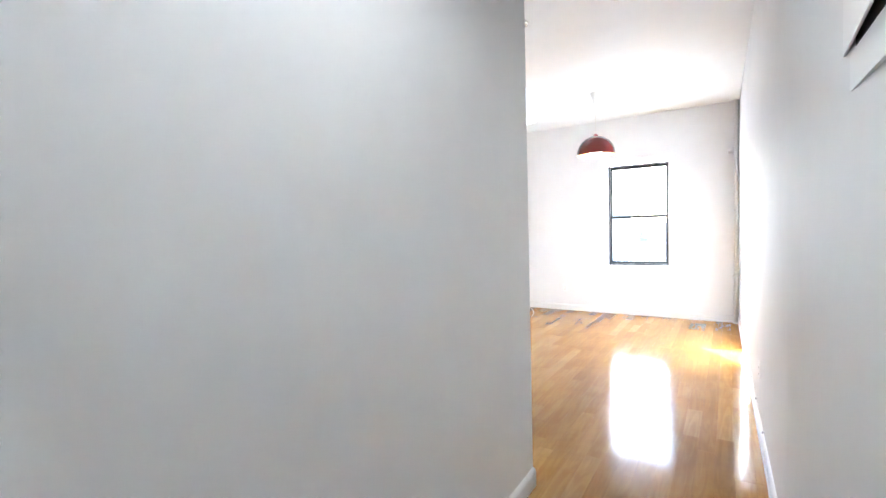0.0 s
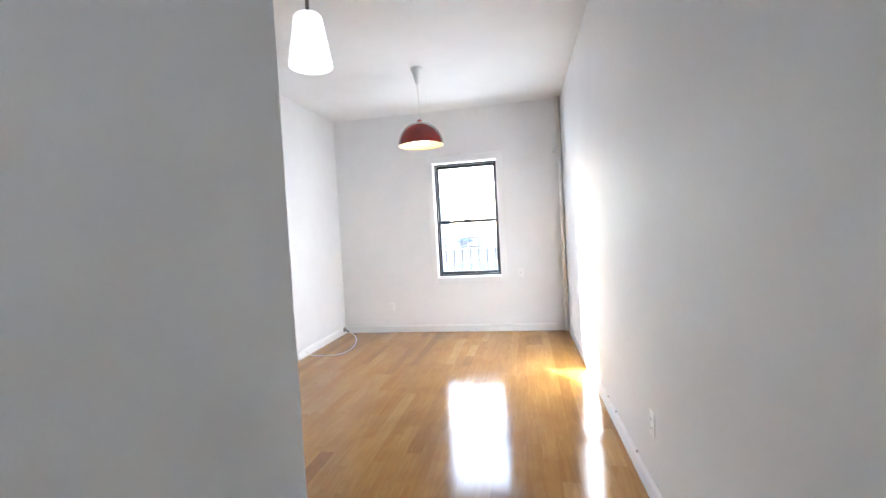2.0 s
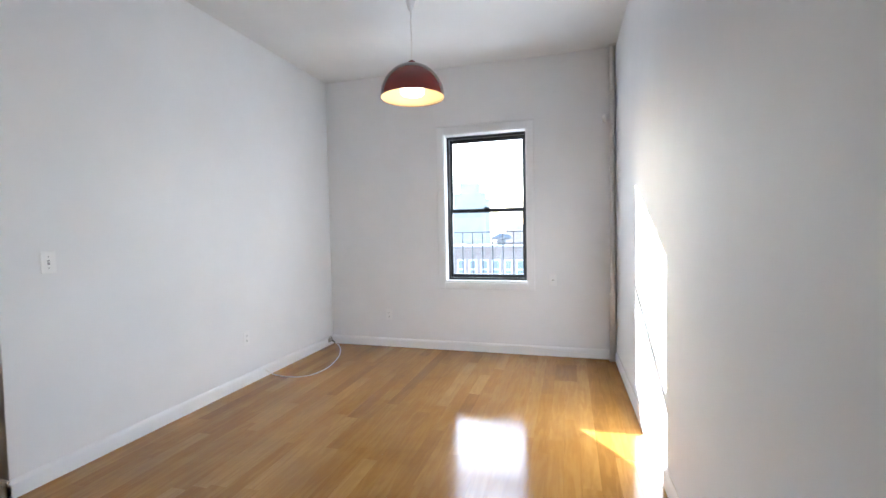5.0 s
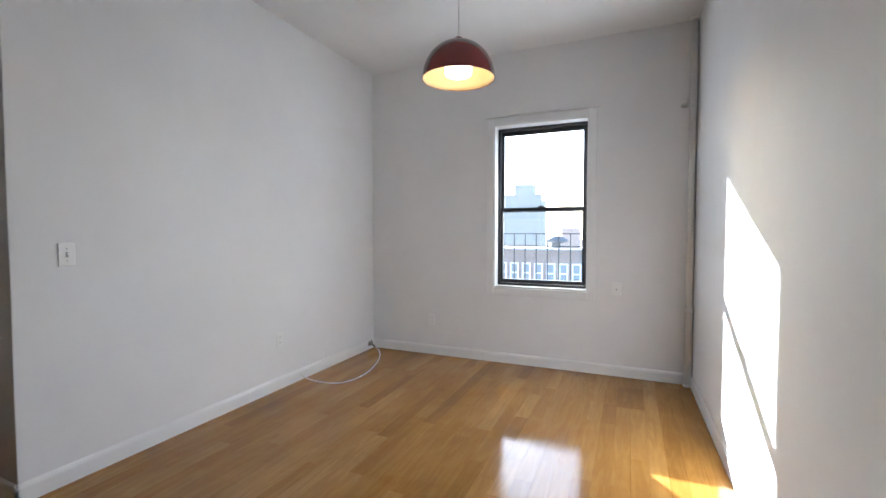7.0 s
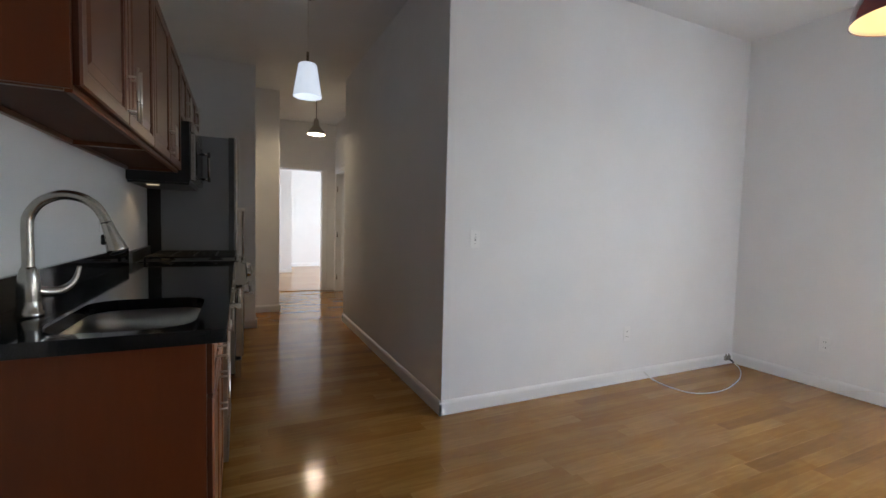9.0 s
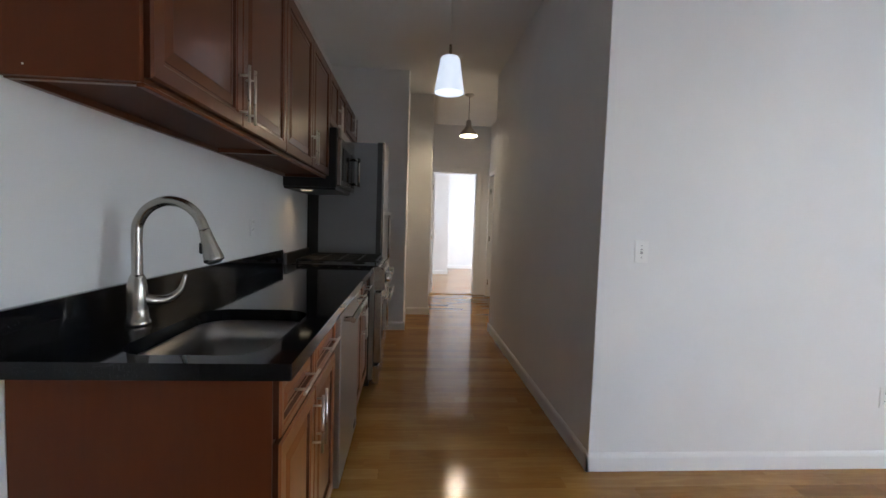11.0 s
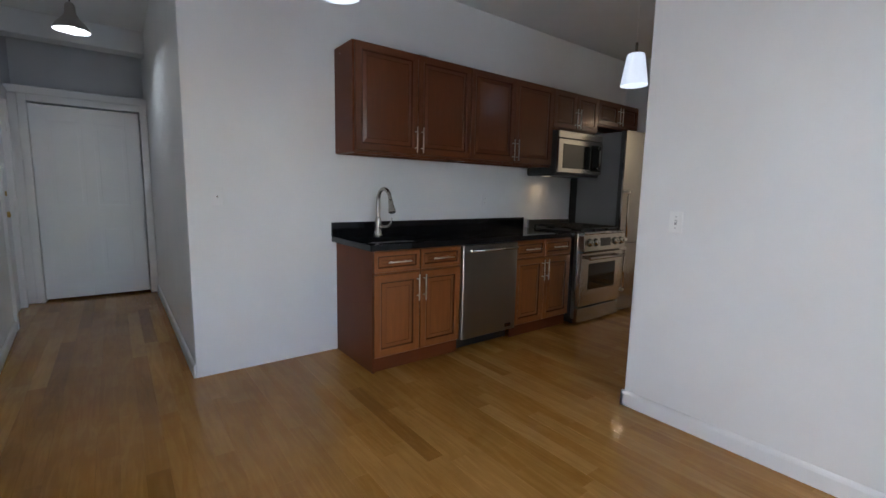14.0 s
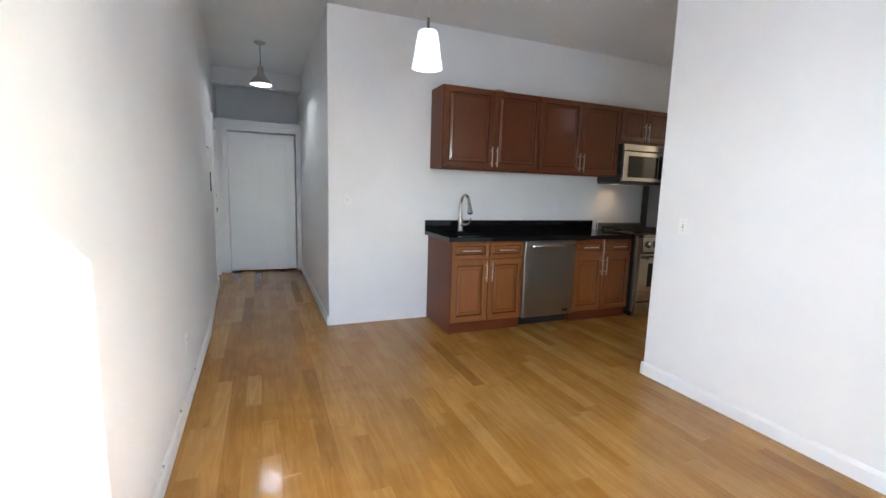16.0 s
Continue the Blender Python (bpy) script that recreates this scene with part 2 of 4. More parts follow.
def box(bm, x0, x1, y0, y1, z0, z1, bevel=0.0, mat=0, segs=1):
    m = Matrix.Translation(((x0 + x1) / 2, (y0 + y1) / 2, (z0 + z1) / 2)) @ Matrix.Diagonal((abs(x1 - x0), abs(y1 - y0), abs(z1 - z0), 1))
    made = bmesh.ops.create_cube(bm, size=1.0, matrix=m)["verts"]
    fs = {f for v in made for f in v.link_faces}
    for f in fs:
        f.material_index = mat
    if bevel > 0:
        es = list({e for v in made for e in v.link_edges})
        bmesh.ops.bevel(bm, geom=es, offset=bevel, segments=segs, affect='EDGES', profile=0.5)
    return bm


def boxes(*items, bevel=0.0):
    bm = bmesh.new()
    for it in items:
        box(bm, *it, bevel=bevel)
    return bm


def prism(bm, pts, z0, z1):
    """An upright prism on a footprint given counter-clockwise."""
    lo = [bm.verts.new((x, y, z0)) for x, y in pts]
    hi = [bm.verts.new((x, y, z1)) for x, y in pts]
    n = len(pts)
    bm.faces.new(lo[::-1])
    bm.faces.new(hi)
    for i in range(n):
        bm.faces.new((lo[i], lo[(i + 1) % n], hi[(i + 1) % n], hi[i]))
    return bm


def corner_prism(pts, z0, z1, r=0.006):
    """A prism whose upright corners are slightly rounded."""
    bm = prism(bmesh.new(), pts, z0, z1)
    es = [e for e in bm.edges if abs(e.verts[0].co.z - e.verts[1].co.z) > 0.5]
    bmesh.ops.bevel(bm, geom=es, offset=r, segments=2, affect='EDGES', profile=0.5)
    return bm


def lathe(bm, profile, cx=0, cy=0, cz=0, n=32, mat=0, smooth=True):
    """Turns (radius, z) pairs about an upright axis."""
    rings = []
    for r, z in profile:
        if r < 1e-6:
            rings.append([bm.verts.new((cx, cy, cz + z))])
        else:
            rings.append([bm.verts.new((cx + r * math.cos(2 * math.pi * i / n), cy + r * math.sin(2 * math.pi * i / n), cz + z)) for i in range(n)])
    for a, b in zip(rings, rings[1:]):
        for i in range(n):
            j = (i + 1) % n
            if len(a) == 1 and len(b) == 1:
                continue
            if len(a) == 1:
                f = bm.faces.new((a[0], b[j], b[i]))
            elif len(b) == 1:
                f = bm.faces.new((a[i], a[j], b[0]))
            else:
                f = bm.faces.new((a[i], a[j], b[j], b[i]))
            f.material_index, f.smooth = mat, smooth
    return bm


def tube(bm, pts, radius, n=12, mat=0, caps=True):
    """A round tube along points; radius a number or one for each point."""
    pts = [Vector(p) for p in pts]
    rad = radius if isinstance(radius, (list, tuple)) else [radius] * len(pts)
    rings = []
    side = None
    for i, p in enumerate(pts):
        d = (pts[min(i + 1, len(pts) - 1)] - pts[max(i - 1, 0)]).normalized()
        if side is None:
            side = d.orthogonal().normalized()
        side = (side - d * side.dot(d)).normalized()
        up = d.cross(side)
        rings.append([bm.verts.new(p + rad[i] * (side * math.cos(2 * math.pi * k / n) + up * math.sin(2 * math.pi * k / n))) for k in range(n)])
    for a, b in zip(rings, rings[1:]):
        for k in range(n):
            f = bm.faces.new((a[k], a[(k + 1) % n], b[(k + 1) % n], b[k]))
            f.smooth, f.material_index = True, mat
    if caps:
        bm.faces.new(rings[0][::-1]).material_index = mat
        bm.faces.new(rings[-1]).material_index = mat
    return bm


def spline(pts, steps=8):
    """Catmull-Rom through points."""
    pts = [Vector(p) for p in pts]
    ext = [2 * pts[0] - pts[1]] + pts + [2 * pts[-1] - pts[-2]]
    out = []
    for i in range(1, len(ext) - 2):
        a, b, c, d = ext[i - 1:i + 3]
        for k in range(steps):
            t = k / steps
            out.append(0.5 * (2 * b + (c - a) * t + (2 * a - 5 * b + 4 * c - d) * t * t + (3 * b - a - 3 * c + d) * t ** 3))
    return out + [pts[-1]]


def mesh_object(name, bm, mats, fix=True):
    if fix:
        bmesh.ops.recalc_face_normals(bm, faces=bm.faces)
    me = bpy.data.meshes.new(name)
    bm.to_mesh(me)
    bm.free()
    for m in (mats if isinstance(mats, (list, tuple)) else [mats]):
        me.materials.append(m)
    return new(name, me)


def part(name, bm, mats, parent, label=""):
    ob = mesh_object(name, bm, mats)
    ob.parent = parent
    if label:
        tagged(ob, label)
    return ob


def thing(name, label, category, at=(0, 0, 0), group="", kind=""):
    ob = new(name)
    ob.empty_display_size = 0.1
    ob.location = at
    return tagged(ob, label, category, group, kind)


def structure(name, bm, mats, label, category):
    return tagged(mesh_object(name, bm, mats), label, category, kind="structure")


def rect_ring(bm, w, h, inset, y):
    """Four corners of a front-facing rectangle, x 0..w, z 0..h."""
    return [bm.verts.new(c) for c in ((inset, y, inset), (w - inset, y, inset), (w - inset, y, h - inset), (inset, y, h - inset))]


def panel_door(w, h, t=0.02, rail=0.055, raised=True, sign=1):
    """A door or drawer front with frame, glazed groove and raised field; the back lies at y 0, the front faces y+ (sign 1)."""
    bm = bmesh.new()
    # The outer edge ring is dark too, imitating shadow gaps between fronts.
    steps = [(0.0, 0.0, 0), (0.0, t - 0.006, 1), (0.005, t, 0), (rail - 0.010, t, 0), (rail - 0.005, t - 0.003, 0), (rail, t - 0.003, 0), (rail + 0.005, t - 0.010, 1)]
    if raised:
        g = min(0.028, min(w, h) / 2 - rail - 0.022)
        steps += [(rail + 0.009, t - 0.010, 1), (rail + 0.009 + g, t - 0.002, 0), (rail + 0.012 + g, t - 0.0035, 1), (rail + 0.015 + g, t - 0.0035, 0)]
    rings = [(rect_ring(bm, w, h, i, y * sign), mt) for i, y, mt in steps]
    for (a, _), (b, mt) in zip(rings, rings[1:]):
        for k in range(4):
            bm.faces.new((a[k], a[(k + 1) % 4], b[(k + 1) % 4], b[k])).material_index = mt
    bm.faces.new(rings[0][0][::-1])
    bm.faces.new(rings[-1][0])
    return bm


def bar_pull(length, vertical, r=0.005, stand=0.034):
    """A round bar pull, its middle at the origin, standing off towards y+."""
    bm = bmesh.new()
    a = Vector((0, 0, 1)) if vertical else Vector((1, 0, 0))
    y = Vector((0, stand, 0))
    tube(bm, [y - a * length / 2, y + a * length / 2], r, 10)
    for s in (-1, 1):
        tube(bm, [a * s * length * 0.32, a * s * length * 0.32 + y], r * 0.8, 8)
    return bm

# ---- setting ----
CZ = 2.93          # ceiling
XL = -2.066        # block wall
YW = 4.87          # window wall
YB = 1.86          # block's kitchen side


def xr(y):
    """The long wall stands slightly out of square and bends outwards in the hall."""
    return 0.965 + (YW - y) * 0.0125 if y > 0 else 1.0259 - y * 0.05


def right_piece(bm, y0, y1, z0, z1, d=0.15):
    prism(bm, [(xr(y0), y0), (xr(y0) + d, y0), (xr(y1) + d, y1), (xr(y1), y1)], z0, z1)


ED0, ED1 = -2.86, -2.00    # entry door opening along the long wall
bm = bmesh.new()
right_piece(bm, 0.0, YW, -0.02, CZ)
right_piece(bm, ED1, 0.0, -0.02, CZ)
right_piece(bm, -3.1, ED0, -0.02, CZ)
right_piece(bm, ED0, ED1, 2.08, CZ)
structure("wall_east", bm, WALL, "long white painted plaster wall", "wall")

WX0, WX1, WZ0, WZ1 = -0.715, 0.150, 0.715, 2.262
structure("wall_north", boxes((-2.3, WX0, YW, YW + 0.20, -0.02, CZ), (WX1, 1.3, YW, YW + 0.20, -0.02, CZ),
                              (WX0, WX1, YW, YW + 0.20, -0.02, WZ0), (WX0, WX1, YW, YW + 0.20, WZ1, CZ)),
          WALL, "white painted wall around the window", "wall")
structure("wall_block", corner_prism([(XL, YB), (XL, YW), (XL - 0.13, YW), (XL - 0.13, YB + 0.12), (-4.83, YB + 0.12), (-4.83, 2.25), (-4.95, 2.25), (-4.95, YB)], -0.02, CZ, 0.005), WALL, "white painted partition with an outside corner", "wall")
structure("wall_kitchen", corner_prism([(0, 0), (-4.93, 0), (-4.93, -0.15), (-0.15, -0.15), (-0.15, -3.15), (0, -3.15)], -0.02, CZ, 0.007), WALL, "white painted wall behind the kitchen units", "wall")
structure("wall_corridor_west", corner_prism([(-4.93, -0.15), (-4.93, 0.86), (-5.80, 0.86), (-5.80, 1.18), (-7.5, 1.18), (-7.5, -0.15)], -0.02, CZ, 0.008), WALL, "stepped white wall beside the corridor", "wall")
FY0, FY1, FZ = 1.265, 2.035, 2.125
structure("wall_corridor_end", boxes((-7.62, -7.5, -0.15, FY0, -0.02, CZ), (-7.62, -7.5, FY1, 2.37, -0.02, CZ), (-7.62, -7.5, FY0, FY1, FZ, CZ)), WALL, "wall at the corridor end with a doorway", "wall")
SX0, SX1 = -7.36, -6.68
structure("wall_corridor_north", boxes((-7.5, SX0, 2.25, 2.37, -0.02, CZ), (SX1, -4.83, 2.25, 2.37, -0.02, CZ), (SX0, SX1, 2.25, 2.37, 2.06, CZ)), WALL, "white corridor wall with a side doorway", "wall")
structure("wall_side_room", boxes((-7.62, -7.5, 2.37, YW, -0.02, CZ), (-4.83, -4.7, 2.25, YW, -0.02, CZ), (-7.62, -2.19, YW, YW + 0.20, -0.02, CZ)), WALL, "plain wall of the closed side room", "wall")
DX0, DX1, DZ = 0.075, 1.020, 2.10
structure("wall_hall_end", boxes((0, DX0, -3.15, -3.02, -0.02, 2.25), (DX1, 1.4, -3.15, -3.02, -0.02, 2.25), (DX0, DX1, -3.15, -3.02, DZ, 2.25), (-0.15, 1.4, -3.35, -3.25, -0.02, 2.2), (-0.15, 0.0, -3.25, -3.1505, -0.02, 2.2), (1.2, 1.4, -3.25, -3.1505, -0.02, 2.2), (-0.15, 1.4, -3.5, -3.1505, 2.20, 2.25),
                                 (-0.15, 1.4, -3.6, -3.5, 2.20, CZ), (-0.15, 0.0, -3.5, -3.15, 2.25, CZ), (xr(-3.1), 1.4, -3.5, -3.10, 2.25, CZ)), WALL, "white wall around the closet door with a recess above", "wall")
structure("beam_hall", boxes((0, xr(-2.9), -3.02, -2.80, 2.70, CZ), bevel=0.005), WALL, "white boxed beam above the closet door", "beam")
BW0, BW1 = -10.3, -8.7
structure("wall_bedroom", boxes((-12.0, -11.85, -0.5, YW, -0.02, CZ), (-11.85, -7.62, -0.65, -0.5, -0.02, CZ), (-11.85, -10.46, -0.5, 1.82, -0.02, CZ),
                                (-12.0, BW0, YW, YW + 0.15, -0.02, CZ), (BW1, -7.62, YW, YW + 0.15, -0.02, CZ), (BW0, BW1, YW, YW + 0.15, -0.02, 0.7), (BW0, BW1, YW, YW + 0.15, 2.3, CZ), (-7.62, -7.5, -0.65, -0.15, -0.02, CZ)),
          WALL, "white bedroom walls seen through the doorway", "wall")
structure("ceiling", boxes((-12.1, 1.3, -3.7, YW + 0.28, CZ, CZ + 0.15)), CEIL, "flat white painted ceiling", "ceiling")
structure("subfloor", boxes((-12.1, 1.3, -3.4, YW + 0.28, -0.2, -0.016)), SLOT, "floor slab under the boards", "floor")


# Out of view; added only to keep direct sun out of the bedroom.
structure("sun_blocker_wall", boxes((-15.0, -7.3, 7.0, 7.2, -1.0, 5.0)), WALL, "unseen wall added to block sun from the bedroom", "wall")


def skirting(name, runs, label="white painted baseboard with rounded top"):
    """Runs of (x0, y0, x1, y1), the board standing to the left of the run."""
    bm = bmesh.new()
    for x0, y0, x1, y1 in runs:
        d = Vector((x1 - x0, y1 - y0, 0))
        n = Vector((-d.y, d.x, 0)).normalized()
        prof = [(0, 0), (0.014, 0), (0.014, 0.072), (0.010, 0.084), (0.004, 0.092), (0, 0.094)]
        a = [bm.verts.new(Vector((x0, y0, 0)) + n * p + Vector((0, 0, q))) for p, q in prof]
        b = [bm.verts.new(Vector((x1, y1, 0)) + n * p + Vector((0, 0, q))) for p, q in prof]
        k = len(prof)
        for i in range(k):
            bm.faces.new((a[i], a[(i + 1) % k], b[(i + 1) % k], b[i]))
        bm.faces.new(a)
        bm.faces.new(b[::-1])
    return structure(name, bm, TRIM, label, "baseboard")


skirting("baseboard_north", [(xr(YW) - 0.002, YW, XL, YW)])
skirting("baseboard_block", [(XL, YW - 0.015, XL, YB - 0.014), (XL + 0.014, YB, -4.95, YB), (-4.95, YB - 0.014, -4.95, 2.25)])
skirting("baseboard_east", [(xr(ED1 + 0.09), ED1 + 0.09, xr(0), 0.0), (xr(0), 0.0, xr(YW), YW - 0.015)])
skirting("baseboard_hall", [(0.0, 0.0, 0.0, -2.99)])
skirting("baseboard_corridor", [(-4.93, 0.874, -4.93, 0.62), (-5.80, 0.86, -4.916, 0.86), (-5.80, 1.194, -5.80, 0.874), (-7.43, 1.18, -5.786, 1.18)])
skirting("baseboard_bedroom", [(-10.46, 1.834, -10.46, -0.5), (-11.85, 1.82, -10.446, 1.82), (-11.85, YW, -11.85, 1.834)])


def frame_loop(bm, x0, x1, z0, z1, w, y0, y1, bevel=0.002, sill=True):
    """A rectangular frame round an opening in a wall facing y; w grows outwards."""
    box(bm, x0 - w, x0, y0, y1, z0 - (w if sill else 0), z1 + w, bevel)
    box(bm, x1, x1 + w, y0, y1, z0 - (w if sill else 0), z1 + w, bevel)
    box(bm, x0, x1, y0, y1, z1, z1 + w, bevel)
    if sill:
        box(bm, x0, x1, y0, y1, z0 - w, z0, bevel)
    return bm


# window
win = thing("window_1", "black double-hung sash window in a white casing", "window", kind="structure")
bm = bmesh.new()
frame_loop(bm, WX0 + 0.004, WX1 - 0.004, WZ0 + 0.004, WZ1 - 0.004, 0.068, YW - 0.016, YW - 0.0005, 0.003)
part("casing", bm, TRIM, win, "white painted window casing")
bm = bmesh.new()
frame_loop(bm, WX0 + 0.017, WX1 - 0.015, WZ0 + 0.022, WZ1 - 0.015, 0.0145, YW - 0.012, YW + 0.094, 0.001)
part("jamb_liner", bm, TRIM, win, "white painted window jamb")
part("crown_strip", boxes((WX0 - 0.085, WX1 + 0.085, YW - 0.02, YW - 0.0005, WZ1 + 0.068, WZ1 + 0.076), bevel=0.002), TRIM, win)
bm = bmesh.new()
frame_loop(bm, WX0 + 0.036, WX1 - 0.034, WZ0 + 0.044, WZ1 - 0.040, 0.022, YW + 0.095, YW + 0.19, 0.002)
part("window_frame", bm, BLACKFRAME, win, "black painted metal frame")
MID = 1.462
for nm, z0, z1, y0 in (("upper_sash", MID - 0.02, WZ1 - 0.042, YW + 0.145), ("lower_sash", WZ0 + 0.046, MID + 0.022, YW + 0.105)):
    bm = bmesh.new()
    x0, x1 = WX0 + 0.038, WX1 - 0.036
    for b in ((x0, x0 + 0.026, z0, z1), (x1 - 0.026, x1, z0, z1), (x0 + 0.026, x1 - 0.026, z0, z0 + 0.036), (x0 + 0.026, x1 - 0.026, z1 - 0.036, z1)):
        box(bm, b[0], b[1], y0, y0 + 0.034, b[2], b[3], 0.003)
    sash = part(nm, bm, BLACKFRAME, win, "black sash")
    pane = part("pane", boxes((x0 + 0.022, x1 - 0.022, y0 + 0.015, y0 + 0.019, z0 + 0.032, z1 - 0.032)), GLASS, sash, "clear glass pane")
    pane.visible_shadow = False
    if nm == "lower_sash":
        part("sash_lock", boxes((-0.315, -0.255, y0 - 0.008, y0 + 0.02, z1, z1 + 0.012), (-0.295, -0.275, y0 - 0.02, y0 + 0.004, z1 + 0.004, z1 + 0.018), bevel=0.003), BLACKFRAME, sash, "black sash lock")


def panel_leaf(w, h, panels, t=0.04, dep=0.008):
    """A door leaf with sunk panels on the y+ face, x 0..w, front at y 0; panels are (columns, rows) of spans."""
    cols, rows = panels
    bm = bmesh.new()
    box(bm, 0, w, -t, -dep, 0, h)
    xs = [0] + [x for c in cols for x in c] + [w]
    for a, b in zip(xs[::2], xs[1::2]):
        box(bm, a, b, -dep, 0, 0, h, 0.0015)
    zs = [0] + [z for r in rows for z in r] + [h]
    for x0, x1 in cols:
        for a, b in zip(zs[::2], zs[1::2]):
            box(bm, x0, x1, -dep, 0, a, b, 0.0015)
        for z0, z1 in rows:
            box(bm, x0 + 0.035, x1 - 0.035, -dep, -0.002, z0 + 0.035, z1 - 0.035, 0.002)
    return bm


# closet door at the hall end
d1 = thing("door_1", "white painted panel door, closed, at the hall end", "door", kind="structure")
W = DX1 - DX0 - 0.020
leaf = part("leaf", panel_leaf(W, 2.056, ([(0.13, W / 2 - 0.05), (W / 2 + 0.05, W - 0.13)], [(0.25, 0.78), (1.02, 1.90)])), DOORW, d1, "white panelled leaf")
leaf.location = (DX0 + 0.014, -3.0215, 0.028)
bm = bmesh.new()
frame_loop(bm, DX0, DX1, 0, DZ, 0.07, -3.0195, -2.998, 0.004, sill=False)
box(bm, DX0 - 0.074, xr(-3.0) - 0.002, -3.0195, -2.99, DZ + 0.07, DZ + 0.15, 0.004)
part("casing", bm, TRIM, d1, "white door casing")

# entry door in the long wall
d2 = thing("door_2", "white entry door with brass locks, closed", "door", kind="structure")
bm = bmesh.new()
for y0, y1 in ((ED0 - 0.08, ED0), (ED1, ED1 + 0.08)):
    prism(bm, [(xr(y0) - 0.022, y0), (xr(y0) - 0.001, y0), (xr(y1) - 0.001, y1), (xr(y1) - 0.022, y1)], 0, 2.08)
y0, y1 = ED0 - 0.08, ED1 + 0.08
prism(bm, [(xr(y0) - 0.024, y0), (xr(y0) - 0.001, y0), (xr(y1) - 0.001, y1), (xr(y1) - 0.024, y1)], 2.08, 2.18)
part("casing", bm, TRIM, d2, "white door casing")
bm = bmesh.new()
prism(bm, [(xr(ED0) + 0.03, ED0 + 0.004), (xr(ED0) + 0.075, ED0 + 0.004), (xr(ED1) + 0.075, ED1 - 0.004), (xr(ED1) + 0.03, ED1 - 0.004)], 0.012, 2.074)
lf = part("leaf", bm, DOORW, d2, "white painted leaf")
ky = ED1 - 0.08
bm = bmesh.new()
tube(bm, [(xr(ky) + 0.03, ky, 1.0), (xr(ky) + 0.005, ky, 1.0), (xr(ky) - 0.01, ky, 1.0), (xr(ky) - 0.03, ky, 1.0), (xr(ky) - 0.038, ky, 1.0)], [0.028, 0.012, 0.02, 0.028, 0.016], 16)
part("knob", bm, BRASS, lf, "brass door knob")
for z in (1.18, 1.42):
    bm = bmesh.new()
    box(bm, xr(ky) - 0.006, xr(ky) + 0.03, ky - 0.03, ky + 0.045, z - 0.045, z + 0.045, 0.004)
    tube(bm, [(xr(ky) - 0.022, ky, z - 0.02), (xr(ky) - 0.022, ky, z + 0.02)], 0.006, 10)
    part("deadbolt", bm, BRASS if z < 1.3 else PLASTIC, lf, "surface-mounted lock")
for z in (0.25, 1.05, 1.82):
    bm = bmesh.new()
    tube(bm, [(xr(ED0) - 0.008, ED0 + 0.004, z - 0.045), (xr(ED0) - 0.008, ED0 + 0.004, z + 0.045)], 0.008, 10)
    part("hinge", bm, TRIM, lf)

# doorway at the corridor end with its open leaf
d3 = thing("door_3", "white cased doorway with door opened into the bedroom", "door", kind="structure")
bm = bmesh.new()
for y0, y1 in ((FY0 - 0.075, FY0), (FY1, FY1 + 0.075)):
    box(bm, -7.4995, -7.482, y0, y1, 0, FZ, 0.003)
box(bm, -7.4995, -7.480, FY0 - 0.075, FY1 + 0.075, FZ, FZ + 0.075, 0.003)
box(bm, -7.63, -7.49, FY0 + 0.0005, FY0 + 0.015, 0, FZ - 0.016, 0.001)
box(bm, -7.63, -7.49, FY1 - 0.015, FY1 - 0.0005, 0, FZ - 0.016, 0.001)
box(bm, -7.63, -7.49, FY0 + 0.0005, FY1 - 0.0005, FZ - 0.015, FZ - 0.0005, 0.001)
part("casing", bm, TRIM, d3, "white door casing")
lf = part("leaf", panel_leaf(0.74, 2.07, ([(0.11, 0.63)], [(0.20, 0.88), (1.02, 1.95)])), DOORW, d3, "white leaf standing open")
lf.matrix_local = pose(-7.64, FY0 + 0.016, 0.012, 0, 0, 188)
bm = bmesh.new()
for way, face in ((1, 0.0), (-1, -0.04)):
    tube(bm, [(0.675, face, 0.96), (0.675, face + way * 0.008, 0.96), (0.675, face + way * 0.010, 0.96), (0.675, face + way * 0.03, 0.96), (0.675, face + way * 0.045, 0.96), (0.675, face + way * 0.058, 0.96)], [0.026, 0.026, 0.011, 0.012, 0.027, 0.016], 16)
part("knob", bm, NICKEL, lf, "steel door knob")
for z in (0.22, 1.0, 1.86):
    bm = bmesh.new()
    tube(bm, [(-7.60, FY0 + 0.022, z - 0.045), (-7.60, FY0 + 0.022, z + 0.045)], 0.007, 8)
    box(bm, -7.60, -7.57, FY0 + 0.0155, FY0 + 0.019, z - 0.045, z + 0.045)
    part("hinge", bm, NICKEL, d3, "steel hinge")
structure("threshold", boxes((-7.63, -7.49, FY0, FY1, 0.0005, 0.010), bevel=0.004), OAK_FAR, "oak threshold strip in the doorway", "threshold")

# side door in the corridor, ajar
d4 = thing("door_4", "white cased side door standing ajar on a dark room", "door", kind="structure")
bm = bmesh.new()
frame_loop(bm, SX0, SX1, 0, 2.06, 0.075, 2.232, 2.2495, 0.003, sill=False)
box(bm, SX0 - 0.08, SX1 + 0.08, 2.226, 2.2495, 2.14, 2.20, 0.004)
part("casing", bm, TRIM, d4, "white door casing")
lf = part("leaf", panel_leaf(0.66, 2.03, ([(0.11, 0.55)], [(0.20, 0.88), (1.02, 1.92)])), DOORW, d4, "white leaf")
lf.matrix_local = pose(SX0 + 0.01, 2.35, 0.012, 0, 0, 62)
